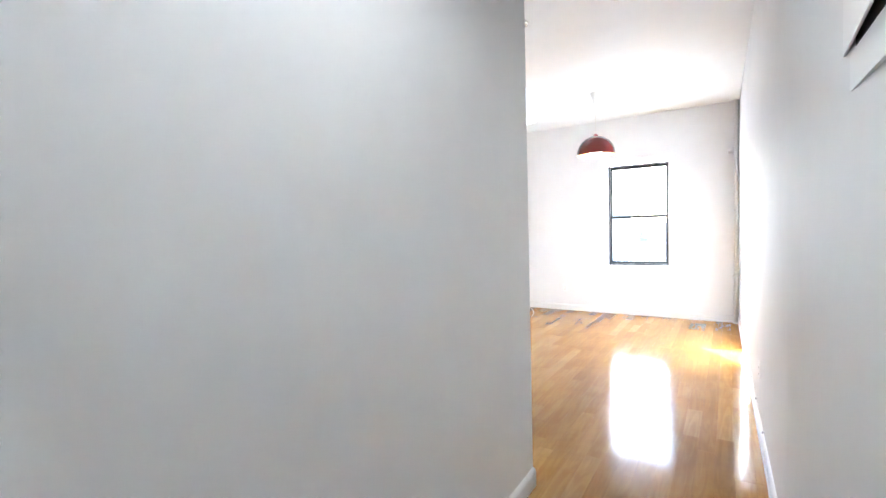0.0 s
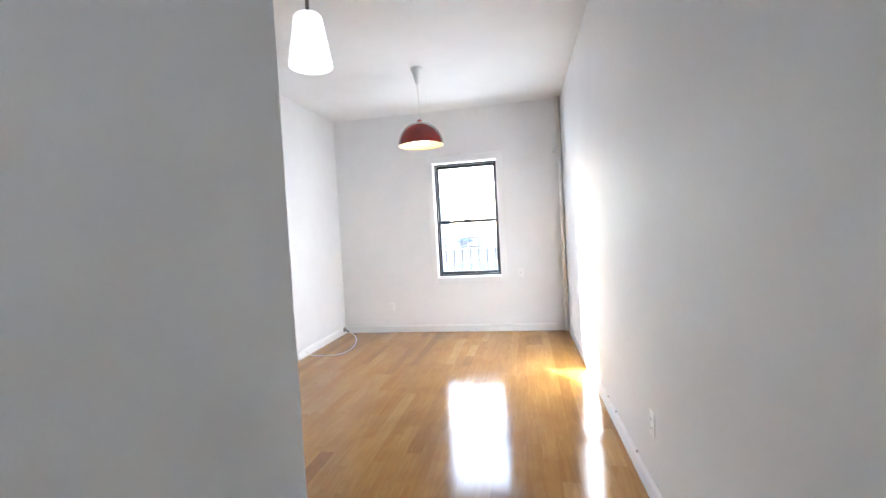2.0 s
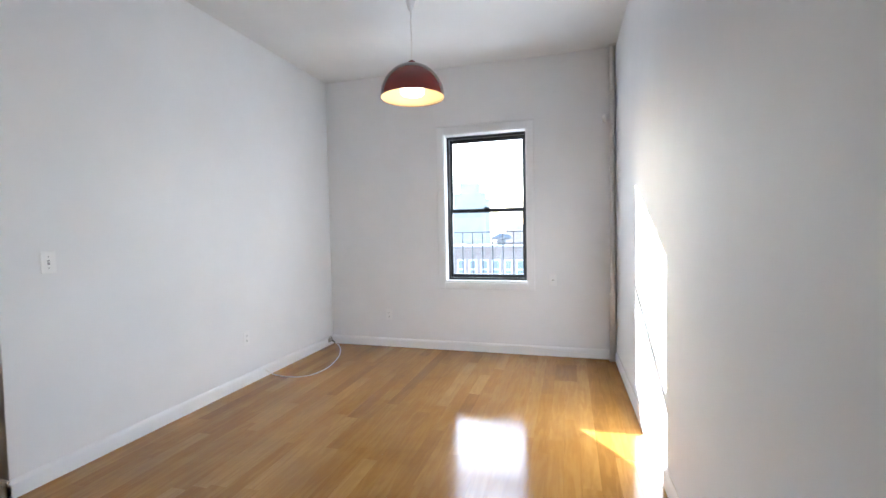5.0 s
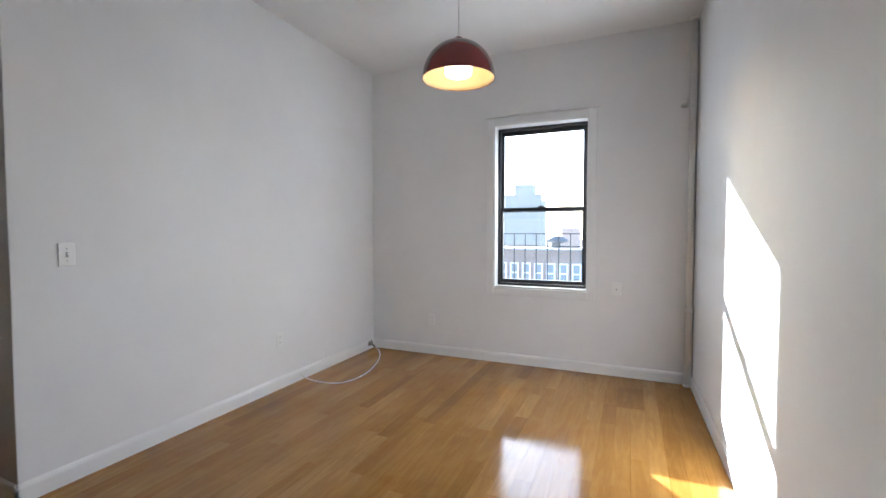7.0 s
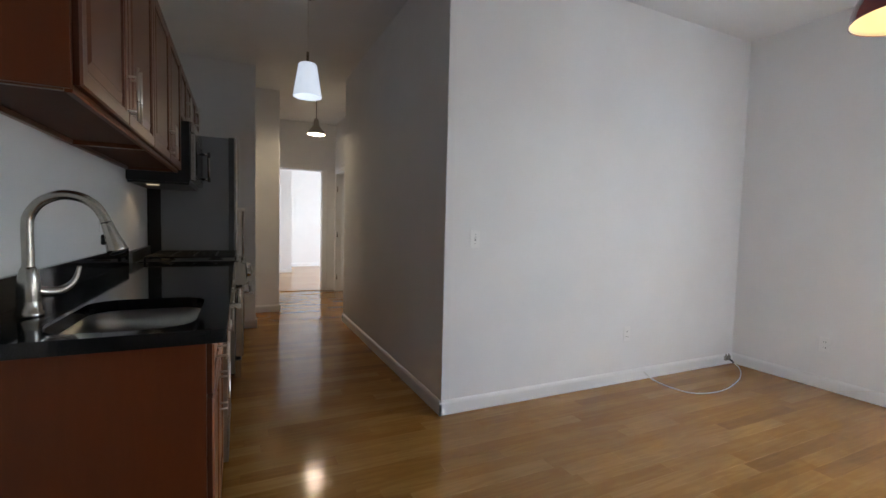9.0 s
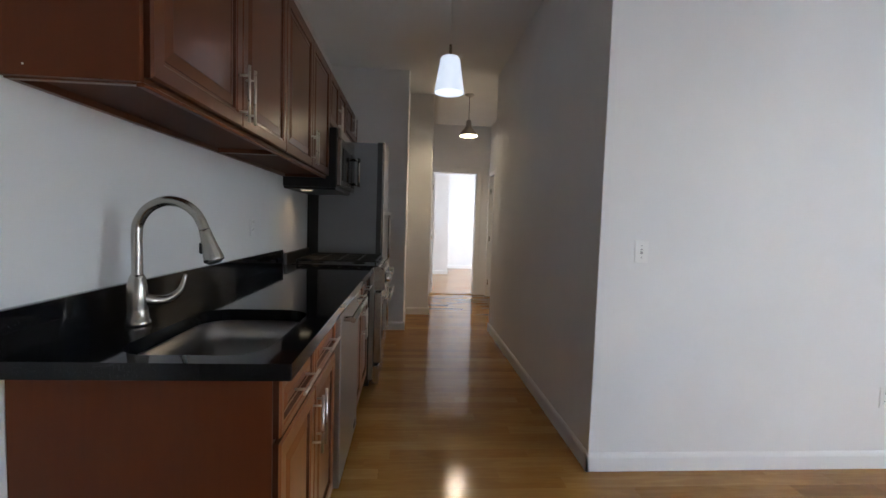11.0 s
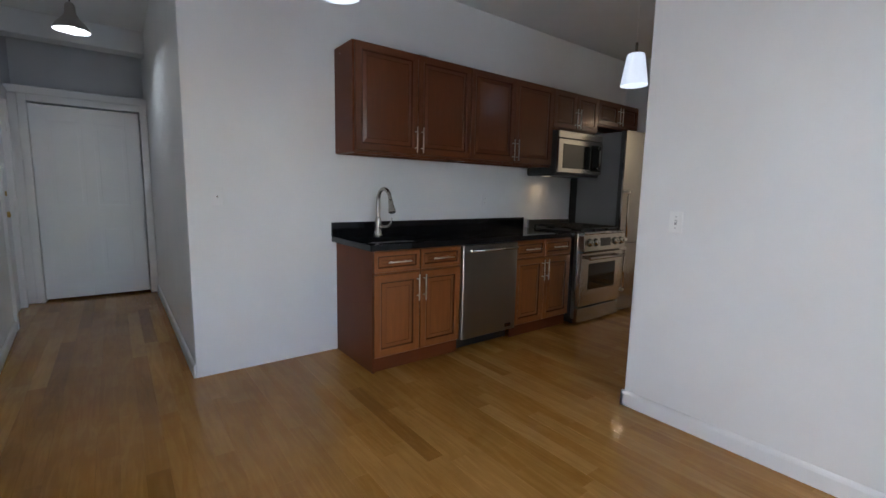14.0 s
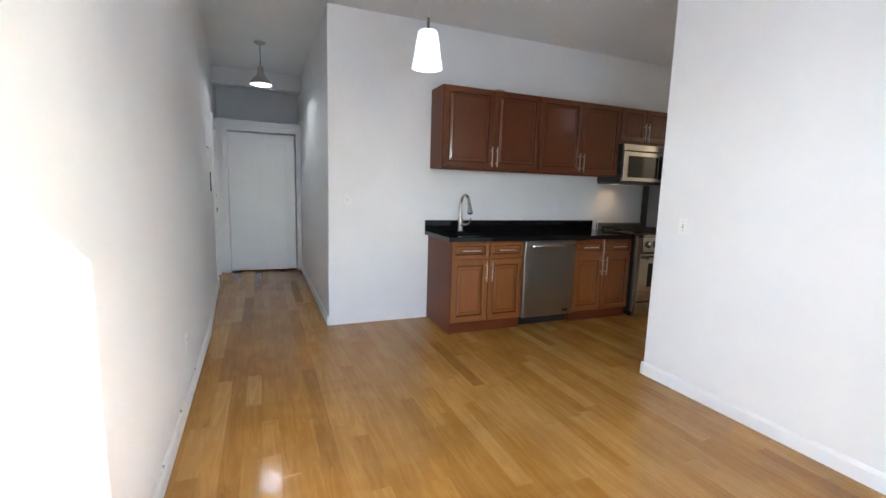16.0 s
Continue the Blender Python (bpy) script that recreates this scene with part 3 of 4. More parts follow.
for z in (0.25, 1.0, 1.80):
    bm = bmesh.new()
    tube(bm, [(SX0 + 0.012, 2.262, z - 0.045), (SX0 + 0.012, 2.262, z + 0.045)], 0.008, 8)
    part("hinge", bm, NICKEL, d4, "steel hinge")

# ---- kitchen ----
BD, BT, TOE = 0.60, 0.872, 0.105     # carcass depth, carcass top, toe height


def base_unit(x0, x1, end_panel):
    """A base cabinet with two drawers over two doors; x0 is the far end."""
    w = x1 - x0
    u = thing("base_cabinet", "cherry wood base cabinet with raised-panel doors and drawers", "cabinet", (x0, 0, 0), "base cabinets")
    bm = bmesh.new()
    if end_panel:
        box(bm, 0.001, w - 0.018, 0.012, BD - 0.02, TOE, 0.66)
        part("face_frame", boxes((0.001, w - 0.0185, BD - 0.0195, BD - 0.0005, TOE, BT)), CHERRY, u)
    else:
        box(bm, 0.001, w - 0.001, 0.012, BD - 0.0005, TOE, BT)
    part("body", bm, CHERRY, u)
    if end_panel:
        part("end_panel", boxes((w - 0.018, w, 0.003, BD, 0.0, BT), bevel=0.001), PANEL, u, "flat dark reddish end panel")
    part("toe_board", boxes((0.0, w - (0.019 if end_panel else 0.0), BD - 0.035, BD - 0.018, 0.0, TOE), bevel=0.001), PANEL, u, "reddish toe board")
    dw = w / 2 - 0.006
    for i in range(2):
        xa = 0.003 + i * (w / 2)
        dr = part("drawer_front", panel_door(dw, 0.148, rail=0.032), [CHERRY, GLAZE_SHADE], u, "raised-panel drawer front")
        dr.location = (xa, BD + 0.001, BT - 0.158)
        part("handle", bar_pull(0.185, False), HANDLE, dr, "brushed nickel bar pull").location = (dw / 2, 0.018, 0.074)
        dh = 0.705 - TOE - 0.004 - 0.008
        dd = part("door", panel_door(dw, dh), [CHERRY, GLAZE_SHADE], u, "raised-panel door")
        dd.location = (xa, BD + 0.001, TOE + 0.008)
        part("handle", bar_pull(0.19, True), HANDLE, dd, "brushed nickel bar pull").location = (0.026 if i else dw - 0.026, 0.018, dh - 0.115)
    return u


XA, XB, XC, XD, XE = -1.003, -1.765, -2.375, -3.137, -3.875
base_unit(XB, XA, True)
base_unit(XD, XC, False)

dwm = thing("dishwasher", "stainless steel dishwasher with bar handle under the counter", "dishwasher", (XC, 0, 0))
w = XB - XC
part("tub", boxes((0.006, w - 0.006, 0.02, BD - 0.01, 0.11, 0.868)), DARKP, dwm, "dark body")
part("toe_plate", boxes((0.004, w - 0.004, BD - 0.09, BD - 0.07, 0.0, 0.11), bevel=0.001), DARKP, dwm, "black toe plate")
dr = part("door", boxes((0.005, w - 0.005, BD - 0.008, BD + 0.042, 0.105, 0.862), bevel=0.004), STEELV, dwm, "brushed steel door")
bm = bmesh.new()
tube(bm, [(0.05, BD + 0.085, 0.822), (w - 0.05, BD + 0.085, 0.822)], 0.0125, 16)
for x in (0.075, w - 0.075):
    box(bm, x - 0.014, x + 0.014, BD + 0.04, BD + 0.085, 0.812, 0.832, 0.003)
part("handle", bm, STEEL, dr, "steel bar handle")
bm = bmesh.new()
box(bm, 0.06, 0.13, BD + 0.042, BD + 0.045, 0.135, 0.165, 0.001)
part("badge", bm, DARKP, dr, "small dark badge")
part("badge_bar", boxes((0.068, 0.122, BD + 0.045, BD + 0.0458, 0.146, 0.154)), NICKEL, dr)


def rounded_rect(x0, x1, y0, y1, r, n=6):
    pts = []
    for cx, cy, a0 in ((x1 - r, y1 - r, 0), (x0 + r, y1 - r, 90), (x0 + r, y0 + r, 180), (x1 - r, y0 + r, 270)):
        for i in range(n + 1):
            a = radians(a0 + 90 * i / n)
            pts.append((cx + r * math.cos(a), cy + r * math.sin(a)))
    return pts


SINK = (-1.565, -1.02, 0.205, 0.568)


def counter():
    bm = bmesh.new()
    hole = rounded_rect(*SINK, 0.10)
    outer = rounded_rect(XD + 0.004, -0.962, 0.002, 0.655, 0.006, 2)
    loops = []
    for pts in (outer, hole):
        vs = [bm.verts.new((x, y, 0.914)) for x, y in pts]
        loops.append([bm.edges.new((vs[i], vs[(i + 1) % len(vs)])) for i in range(len(vs))])
    bmesh.ops.triangle_fill(bm, use_beauty=True, edges=[e for l in loops for e in l])
    ext = bmesh.ops.extrude_face_region(bm, geom=list(bm.faces))
    bmesh.ops.translate(bm, verts=[g for g in ext["geom"] if isinstance(g, bmesh.types.BMVert)], vec=(0, 0, -0.040))
    return bm


ct = thing("countertop", "polished black granite countertop with backsplash and sink cutout", "countertop")
part("slab", counter(), GRANITE, ct)
part("backsplash", boxes((XD + 0.03, -0.962, 0.002, 0.022, 0.9145, 1.022), bevel=0.0015), GRANITE, ct, "low black granite backsplash")

sk = thing("sink", "undermounted stainless steel sink with rounded corners", "sink")
bm = bmesh.new()
levels = [(0.010, 0.872, 0.105), (-0.004, 0.871, 0.10), (-0.012, 0.80, 0.095), (-0.02, 0.72, 0.09), (-0.045, 0.70, 0.075)]
rings = []
for g, z, r in levels:
    rings.append([bm.verts.new((x, y, z)) for x, y in rounded_rect(SINK[0] - g, SINK[1] + g, SINK[2] - g, SINK[3] + g, r)])
for a, b in zip(rings, rings[1:]):
    for i in range(len(a)):
        f = bm.faces.new((a[i], a[(i + 1) % len(a)], b[(i + 1) % len(a)], b[i]))
        f.smooth = True
bm.faces.new(rings[-1])
part("bowl", bm, SINKST, sk, "brushed steel bowl")
bm = bmesh.new()
lathe(bm, [(0.0, 0.703), (0.02, 0.703), (0.022, 0.706), (0.043, 0.706), (0.045, 0.7015)], -1.29, 0.38)
part("drain", bm, NICKEL, sk, "round drain")

fc = thing("faucet", "brushed nickel gooseneck faucet with pull-down spray head", "faucet", (-1.312, 0.11, 0.9142))
bm = bmesh.new()
lathe(bm, [(0.0, 0), (0.034, 0), (0.035, 0.004), (0.035, 0.013), (0.030, 0.017), (0.028, 0.05), (0.029, 0.075), (0.0285, 0.095), (0.026, 0.120), (0.0215, 0.142), (0.0165, 0.152), (0.0, 0.153)], n=32)
part("body", bm, NICKEL, fc)
bm = bmesh.new()
arc = [(0, 0, 0.12), (0, 0, 0.20), (0, 0, 0.275)] + [(0, 0.096 * (1 - math.cos(a)), 0.275 + 0.098 * math.sin(a)) for a in (0.35, 0.8, 1.25, 1.6, 2.0, 2.4, 2.75)]
dv = Vector((0.0, 0.30, -0.954)).normalized()
tip = Vector(arc[-1]) + Vector((0.0, 0.36, -0.933)) * 0.026
tube(bm, spline(arc + [tip], 6), 0.0150, 16)
part("spout", bm, NICKEL, fc)
bm = bmesh.new()
tube(bm, [tip - dv * 0.002, tip - dv * 0.001, tip + dv * 0.012, tip + dv * 0.040, tip + dv * 0.084, tip + dv * 0.092, tip + dv * 0.096], [0.0150, 0.0168, 0.0172, 0.0205, 0.0285, 0.0290, 0.026], 22)
hd = part("spray_head", bm, NICKEL, fc)
bm = bmesh.new()
tube(bm, [tip - dv * 0.0035, tip - dv * 0.0015], 0.0156, 18)
part("seam_ring", bm, DARKP, hd, "dark seam above the spray head")
bm = bmesh.new()
tube(bm, [tip + dv * 0.094, tip + dv * 0.100, tip + dv * 0.104], [0.0235, 0.021, 0.014], 18)
part("nozzle", bm, DARKP, hd, "black spray nozzle")
bm = bmesh.new()
bx = tip + dv * 0.05
box(bm, bx.x - 0.008, bx.x + 0.008, bx.y - 0.030, bx.y - 0.017, bx.z - 0.022, bx.z + 0.012, 0.004)
part("spray_button", bm, DARKP, hd, "black spray button")
bm = bmesh.new()
lever = spline([(0.004, 0.0, 0.083), (-0.022, 0.032, 0.070), (-0.044, 0.066, 0.073), (-0.060, 0.094, 0.100), (-0.066, 0.106, 0.146)], 7)
tube(bm, lever, [0.024 - 0.018 * min(1.0, i / (len(lever) - 1)) ** 0.75 for i in range(len(lever))], 14)
part("lever", bm, NICKEL, fc, "thick tapered side lever curving up")


def upper_unit(x0, x1, z0, z1, end=False, lab="cherry wood wall cabinet with two raised-panel doors", d=0.305):
    w, hh = x1 - x0, z1 - z0
    wood = CHERRY_SHADED
    u = thing("wall_cabinet", lab, "cabinet", (x0, 0, z0), "wall cabinets")
    bm = bmesh.new()
    box(bm, 0.0005, w - (0.0165 if end else 0.0005), 0.003, d - 0.0005, 0.014, hh)
    xe = w - (0.0165 if end else 0.001)
    part("bottom_panel", boxes((0.019, xe - 0.018, 0.024, d - 0.020, 0.0105, 0.0135)), UNDER, u, "recessed underside with shade in its colour")
    for x0_, x1_, y0_, y1_ in ((0.001, 0.0185, 0.004, d - 0.0195), (xe - 0.0175, xe, 0.004, d - 0.0195), (0.019, xe - 0.018, 0.004, 0.0235)):
        part("bottom_stile", boxes((x0_, x1_, y0_, y1_, -0.008, 0.0135), bevel=0.001), wood, u)
    part("bottom_lip", boxes((0.001, xe, d - 0.019, d - 0.0005, -0.002, 0.0135)), wood, u)
    part("body", bm, wood, u)
    if end:
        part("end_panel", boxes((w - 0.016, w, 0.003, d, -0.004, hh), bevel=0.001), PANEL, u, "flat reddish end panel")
    part("bottom_rail", boxes((0.001, xe, d - 0.018, d - 0.001, -0.012, -0.0025), bevel=0.001), PANEL, u)
    if end:
        for y, z in ((0.06, 0.02), (0.10, hh - 0.05), (0.21, 0.24)):
            part("nail_mark", boxes((w, w + 0.0006, y - 0.002, y + 0.002, z - 0.002, z + 0.002)), CORD, u, "tiny pale nail mark")
    reveal = 0.012 if end else 0.0
    dw = (w - reveal) / 2 - 0.004
    for i in range(2):
        dd = part("door", panel_door(dw, hh - 0.012, rail=0.052), [wood, GLAZE_SHADE], u, "raised-panel door")
        dd.location = (0.002 + i * (w - reveal) / 2, d + 0.001, 0.008)
        part("handle", bar_pull(0.19, True), HANDLE, dd, "brushed nickel bar pull").location = (0.026 if i else dw - 0.026, 0.018, 0.110)
    return u


UZ0, UZ1 = 1.548, 2.302
upper_unit(-2.075, -1.003, UZ0, UZ1, True)
upper_unit(XD, -2.077, UZ0, UZ1)
upper_unit(XE, XD - 0.002, 1.925, UZ1, lab="short cherry wall cabinet over the microwave")
upper_unit(-4.68, XE - 0.002, 2.03, UZ1, lab="short cherry wall cabinet over the refrigerator")

# microwave
MW0, MW1 = XE + 0.004, XD - 0.004
w = MW1 - MW0
mw = thing("microwave", "stainless over-range microwave with dark window and side handle", "microwave", (MW0, 0, 1.475))
part("body", boxes((0, w, 0.004, 0.375, 0.0, 0.425), bevel=0.003), DARKP, mw, "black body")
fc_ = part("door", boxes((0.0, w, 0.376, 0.410, 0.012, 0.345), bevel=0.006), STEEL, mw, "brushed steel door")
part("vent_grille", boxes((0.0, w, 0.376, 0.405, 0.348, 0.425), bevel=0.008), STEEL, mw, "steel top vent")
part("glass", boxes((0.225, w - 0.065, 0.4102, 0.414, 0.058, 0.295), bevel=0.002), BLACKGLASS, fc_, "dark window")
part("control_panel", boxes((0.028, 0.205, 0.4102, 0.414, 0.045, 0.31), bevel=0.002), BLACKGLASS, fc_, "black control panel")
bm = bmesh.new()
hx, hy = 0.125, 0.462
tube(bm, [(hx, hy, 0.055), (hx, hy, 0.300)], 0.011, 14)
for z in (0.075, 0.280):
    tube(bm, [(hx, 0.413, z), (hx, hy, z)], 0.010, 10)
part("handle", bm, STEEL, fc_, "steel bar handle")
for z in (0.075, 0.280):
    bm = bmesh.new()
    tube(bm, [(hx, hy, z - 0.016), (hx, hy, z + 0.016)], 0.0135, 14)
    part("handle_collar", bm, DARKP, fc_, "black handle collar")
part("vent_seam", boxes((0.004, w - 0.004, 0.4002, 0.4055, 0.3452, 0.3478)), DARKP, mw)
part("underside", boxes((0.004, w - 0.004, 0.01, 0.37, -0.016, -0.0005), bevel=0.003), DARKP, mw, "black underside with filters")
part("lamp_lens", boxes((w - 0.19, w - 0.12, 0.10, 0.17, -0.0195, -0.0165)), COOKG, mw, "lit cooktop lamp")

# range
RX0, RX1 = XE - 0.005, -3.176
w = RX1 - RX0
rg = thing("range", "stainless steel gas range with black cooktop grates", "range", (RX0, 0.028, 0))
part("body", boxes((0.003, w - 0.003, 0.0, 0.63, 0.05, 0.905), bevel=0.002), BLACKSIDE, rg, "black enamel sides")
part("base", boxes((0.03, w - 0.03, 0.10, 0.60, 0.0, 0.05)), DARKP, rg, "black base")
part("drawer", boxes((0.004, w - 0.004, 0.62, 0.675, 0.020, 0.165), bevel=0.004), STEEL, rg, "steel storage drawer")
od = part("oven_door", boxes((0.004, w - 0.004, 0.632, 0.69, 0.185, 0.715), bevel=0.006), STEEL, rg, "steel oven door")
part("oven_window", boxes((0.125, w - 0.125, 0.6902, 0.694, 0.345, 0.605), bevel=0.002), BLACKGLASS, od, "dark oven window")
bm = bmesh.new()
tube(bm, [(0.05, 0.745, 0.665), (w - 0.05, 0.745, 0.665)], 0.014, 16)
for x in (0.08, w - 0.08):
    tube(bm, [(x, 0.688, 0.665), (x, 0.745, 0.665)], 0.010, 10)
part("oven_handle", bm, STEEL, od, "steel tube handle")
part("door_badge", boxes((w * 0.5 - 0.2, w * 0.5 - 0.13, 0.690, 0.6925, 0.262, 0.278)), NICKEL, od)
bm = bmesh.new()
vs = [(0.632, 0.735), (0.715, 0.735), (0.702, 0.892), (0.66, 0.912), (0.632, 0.912)]
lo = [bm.verts.new((0.003, y, z)) for y, z in vs]
hi = [bm.verts.new((w - 0.003, y, z)) for y, z in vs]
for i in range(5):
    bm.faces.new((lo[i], lo[(i + 1) % 5], hi[(i + 1) % 5], hi[i]))
bm.faces.new(lo[::-1])
bm.faces.new(hi)
cp = part("control_panel", bm, STEEL, rg, "sloped steel control panel")
for x in (0.085, 0.185, w - 0.185, w - 0.085):
    bm = bmesh.new()
    a, d = Vector((x, 0.706, 0.815)), Vector((0, 0.995, 0.094))
    tube(bm, [a, a + d * 0.006, a + d * 0.008], [0.040, 0.040, 0.034], 24)
    part("knob_bezel", bm, DARKP, cp, "dark knob bezel")
    bm = bmesh.new()
    tube(bm, [a + d * 0.008, a + d * 0.012, a + d * 0.036, a + d * 0.041], [0.031, 0.030, 0.027, 0.022], 24)
    tube(bm, [a + d * 0.036 + Vector((0, 0, -0.024)), a + d * 0.046, a + d * 0.036 + Vector((0, 0, 0.024))], [0.004, 0.007, 0.004], 8)
    part("knob", bm, STEEL, cp, "steel burner knob")
bm = bmesh.new()
vs = [(0.709, 0.775), (0.7135, 0.775), (0.7075, 0.855), (0.702, 0.855)]
lo = [bm.verts.new((w / 2 - 0.085, y, z)) for y, z in vs]
hi = [bm.verts.new((w / 2 + 0.085, y, z)) for y, z in vs]
for i in range(4):
    bm.faces.new((lo[i], lo[(i + 1) % 4], hi[(i + 1) % 4], hi[i]))
bm.faces.new(lo[::-1])
bm.faces.new(hi)
part("display", bm, BLACKGLASS, cp, "dark clock display")
part("front_bullnose", tube(bmesh.new(), [(0.003, 0.694, 0.905), (w - 0.003, 0.694, 0.905)], 0.016, 16), STEEL, rg, "rounded steel front edge")
for x in (0.0, w):
    part("side_trim", boxes((x - 0.004, x + 0.004, 0.600, 0.632, 0.06, 0.90), bevel=0.001), STEELV, rg, "thin steel side trim")
part("cooktop", boxes((0.003, w - 0.003, 0.031, 0.655, 0.906, 0.916), bevel=0.002), DARKP, rg, "black cooktop")
part("back_riser", boxes((0.003, w - 0.003, -0.024, -0.001, 0.86, 0.992), bevel=0.003), STEELV, rg, "dark steel back riser")
for i in range(3):
    x0 = 0.02 + i * (w - 0.04) / 3
    x1 = x0 + (w - 0.04) / 3 - 0.006
    bm = bmesh.new()
    for y in (0.06, 0.205, 0.35, 0.495, 0.63):
        box(bm, x0, x1, y, y + 0.012, 0.936, 0.950, 0.002)
    for x in (x0, (x0 + x1) / 2 - 0.006, x1 - 0.012):
        box(bm, x, x + 0.012, 0.06, 0.642, 0.938, 0.952, 0.002)
    for x in (x0, x1 - 0.012):
        for y in (0.06, 0.63):
            box(bm, x, x + 0.012, y, y + 0.012, 0.916, 0.938)
    part("grate", bm, IRON, rg, "black cast-iron grate")
    for y in (0.19, 0.50):
        bm = bmesh.new()
        lathe(bm, [(0.05, 0.916), (0.05, 0.924), (0.036, 0.926), (0.036, 0.934), (0.0, 0.935)], (x0 + x1) / 2, y, 0, 20)
        part("burner", bm, IRON, rg, "black burner cap")

# refrigerator
FX0, FX1, FH = -4.665, -3.885, 1.94
w = FX1 - FX0
rf = thing("refrigerator", "tall stainless refrigerator with lower freezer and grey sides", "refrigerator", (FX0, 0, 0))
part("body", boxes((0, w, 0.10, 0.605, 0.03, FH - 0.01), bevel=0.004), GREYSIDE, rf, "grey side panels")
# Black filler painted in for the shade between refrigerator and wall.
part("gap_shade", boxes((0.01, w - 0.001, 0.004, 0.0995, 0.05, FH - 0.02)), DARKP, rf, "black filler for the shaded gap behind")
part("plinth", boxes((0.02, w - 0.02, 0.06, 0.52, 0.0, 0.03)), DARKP, rf)
for nm, z0, z1 in (("door", 0.775, FH), ("freezer_door", 0.035, 0.765)):
    bm = bmesh.new()
    n = 14
    lo = []
    for i in range(n + 1):
        x = 0.003 + (w - 0.006) * i / n
        y = 0.668 + 0.018 * math.sin(math.pi * i / n)
        lo.append((x, y))
    prism(bm, [(0.003, 0.650), (w - 0.003, 0.650)] + lo[::-1], z0, z1)
    dd = part(nm, bm, FRIDGE, rf, "curved brushed steel door")
    part("door_liner", boxes((0.004, w - 0.004, 0.6055, 0.6495, z0 + 0.001, z1 - 0.001), bevel=0.002), LINER, dd, "dark grey door edge")
    bm = bmesh.new()
    za, zb = (z0 + 0.03, z0 + 0.55) if nm == "door" else (z1 - 0.50, z1 - 0.03)
    hx = w - 0.032
    tube(bm, [(hx, 0.722, za), (hx, 0.722, zb)], 0.0105, 14)
    part("handle", bm, STEEL, dd, "long steel bar handle")
    for z in (za + 0.012, zb - 0.012):
        part("handle_bracket", boxes((hx - 0.016, hx + 0.016, 0.664, 0.735, z - 0.014, z + 0.014), bevel=0.004), HANDLE, dd, "bright handle bracket")

# ---- lamps ----


def cone_pendant(x, y, z):
    p = thing("pendant_lamp", "lit white opal glass cone pendant on thin cord", "lamp", (x, y, z), "cone pendants")
    bm = bmesh.new()
    lathe(bm, [(0.104, 0.0), (0.106, 0.004), (0.068, 0.238), (0.060, 0.247), (0.02, 0.249), (0.02, 0.243), (0.058, 0.241), (0.100, 0.004), (0.104, 0.0)], n=36)
    part("shade", bm, OPAL, p, "lit white glass shade")
    bm = bmesh.new()
    lathe(bm, [(0.0, 0.238), (0.022, 0.238), (0.022, 0.262), (0.010, 0.268), (0.010, 0.335), (0.0, 0.337)], n=18)
    part("stem", bm, NICKEL, p, "nickel stem")
    bm = bmesh.new()
    tube(bm, [(0, 0, 0.335), (0, 0, CZ - z - 0.02)], 0.0022, 6)
    part("cord", bm, CORD, p, "thin clear cord")
    bm = bmesh.new()
    lathe(bm, [(0.0, 0.0), (0.058, 0.0), (0.058, -0.014), (0.045, -0.022), (0.0, -0.023)], 0, 0, CZ - z, 28)
    part("canopy", bm, NICKEL, p, "round ceiling canopy")
    return p


cone_pendant(-0.518, 1.19, 2.165)
cone_pendant(-3.102, 1.163, 2.170)


def bell_pendant(x, y, z, bulb, lab):
    p = thing("bell_pendant_lamp", lab, "lamp", (x, y, z), "bell pendants")
    bm = bmesh.new()
    out = [(0.118, 0.0), (0.120, 0.006), (0.113, 0.026), (0.086, 0.062), (0.056, 0.096), (0.038, 0.128), (0.033, 0.185), (0.024, 0.205), (0.010, 0.212), (0.0, 0.213)]
    inn = [(0.0, 0.18), (0.028, 0.175), (0.034, 0.126), (0.052, 0.092), (0.082, 0.058), (0.109, 0.024), (0.115, 0.003), (0.118, 0.0)]
    lathe(bm, out, n=36)
    lathe(bm, inn, n=36, mat=1)
    part("shade", bm, [SILVER, PLASTIC], p, "spun metal bell shade")
    bm = bmesh.new()
    lathe(bm, [(0.0, 0.010), (0.02, 0.013), (0.032, 0.03), (0.033, 0.048), (0.022, 0.08), (0.014, 0.11), (0.0, 0.112)], n=20)
    ob = part("bulb", bm, bulb, p, "lit bulb")
    ob.visible_shadow = False
    bm = bmesh.new()
    tube(bm, [(0, 0, 0.208), (0, 0, CZ - z - 0.02)], 0.0045, 8)
    part("rod", bm, DARKP, p, "dark cord")
    bm = bmesh.new()
    lathe(bm, [(0.0, 0.0), (0.064, 0.0), (0.064, -0.012), (0.03, -0.030), (0.0, -0.031)], 0, 0, CZ - z, 28)
    part("canopy", bm, SILVER, p, "metal ceiling canopy")
    return p


bell_pendant(0.549, -1.447, 2.465, BULB_C, "spun aluminium bell pendant, lit, in the hall")
bell_pendant(-5.71, 1.635, 2.395, BULB_W, "spun aluminium bell pendant, lit warm, in the corridor")

rp = thing("dome_pendant_lamp", "red enamel dome pendant, lit, with cream inside", "lamp", (-0.49, 3.36, 2.19))
R = 0.221
bm = bmesh.new()
outp = [(R * math.cos(a), 0.225 * math.sin(a)) for a in [radians(d) for d in range(0, 91, 6)]]
lathe(bm, [(R, -0.004)] + outp[:-1] + [(0.0, 0.225)], n=48)
lathe(bm, [(R, -0.004)] + [(max(r - 0.004, 0), z - 0.003) for r, z in outp], n=48, mat=1)
part("shade", bm, [RED, CREAM], rp, "red dome shade, cream inside")
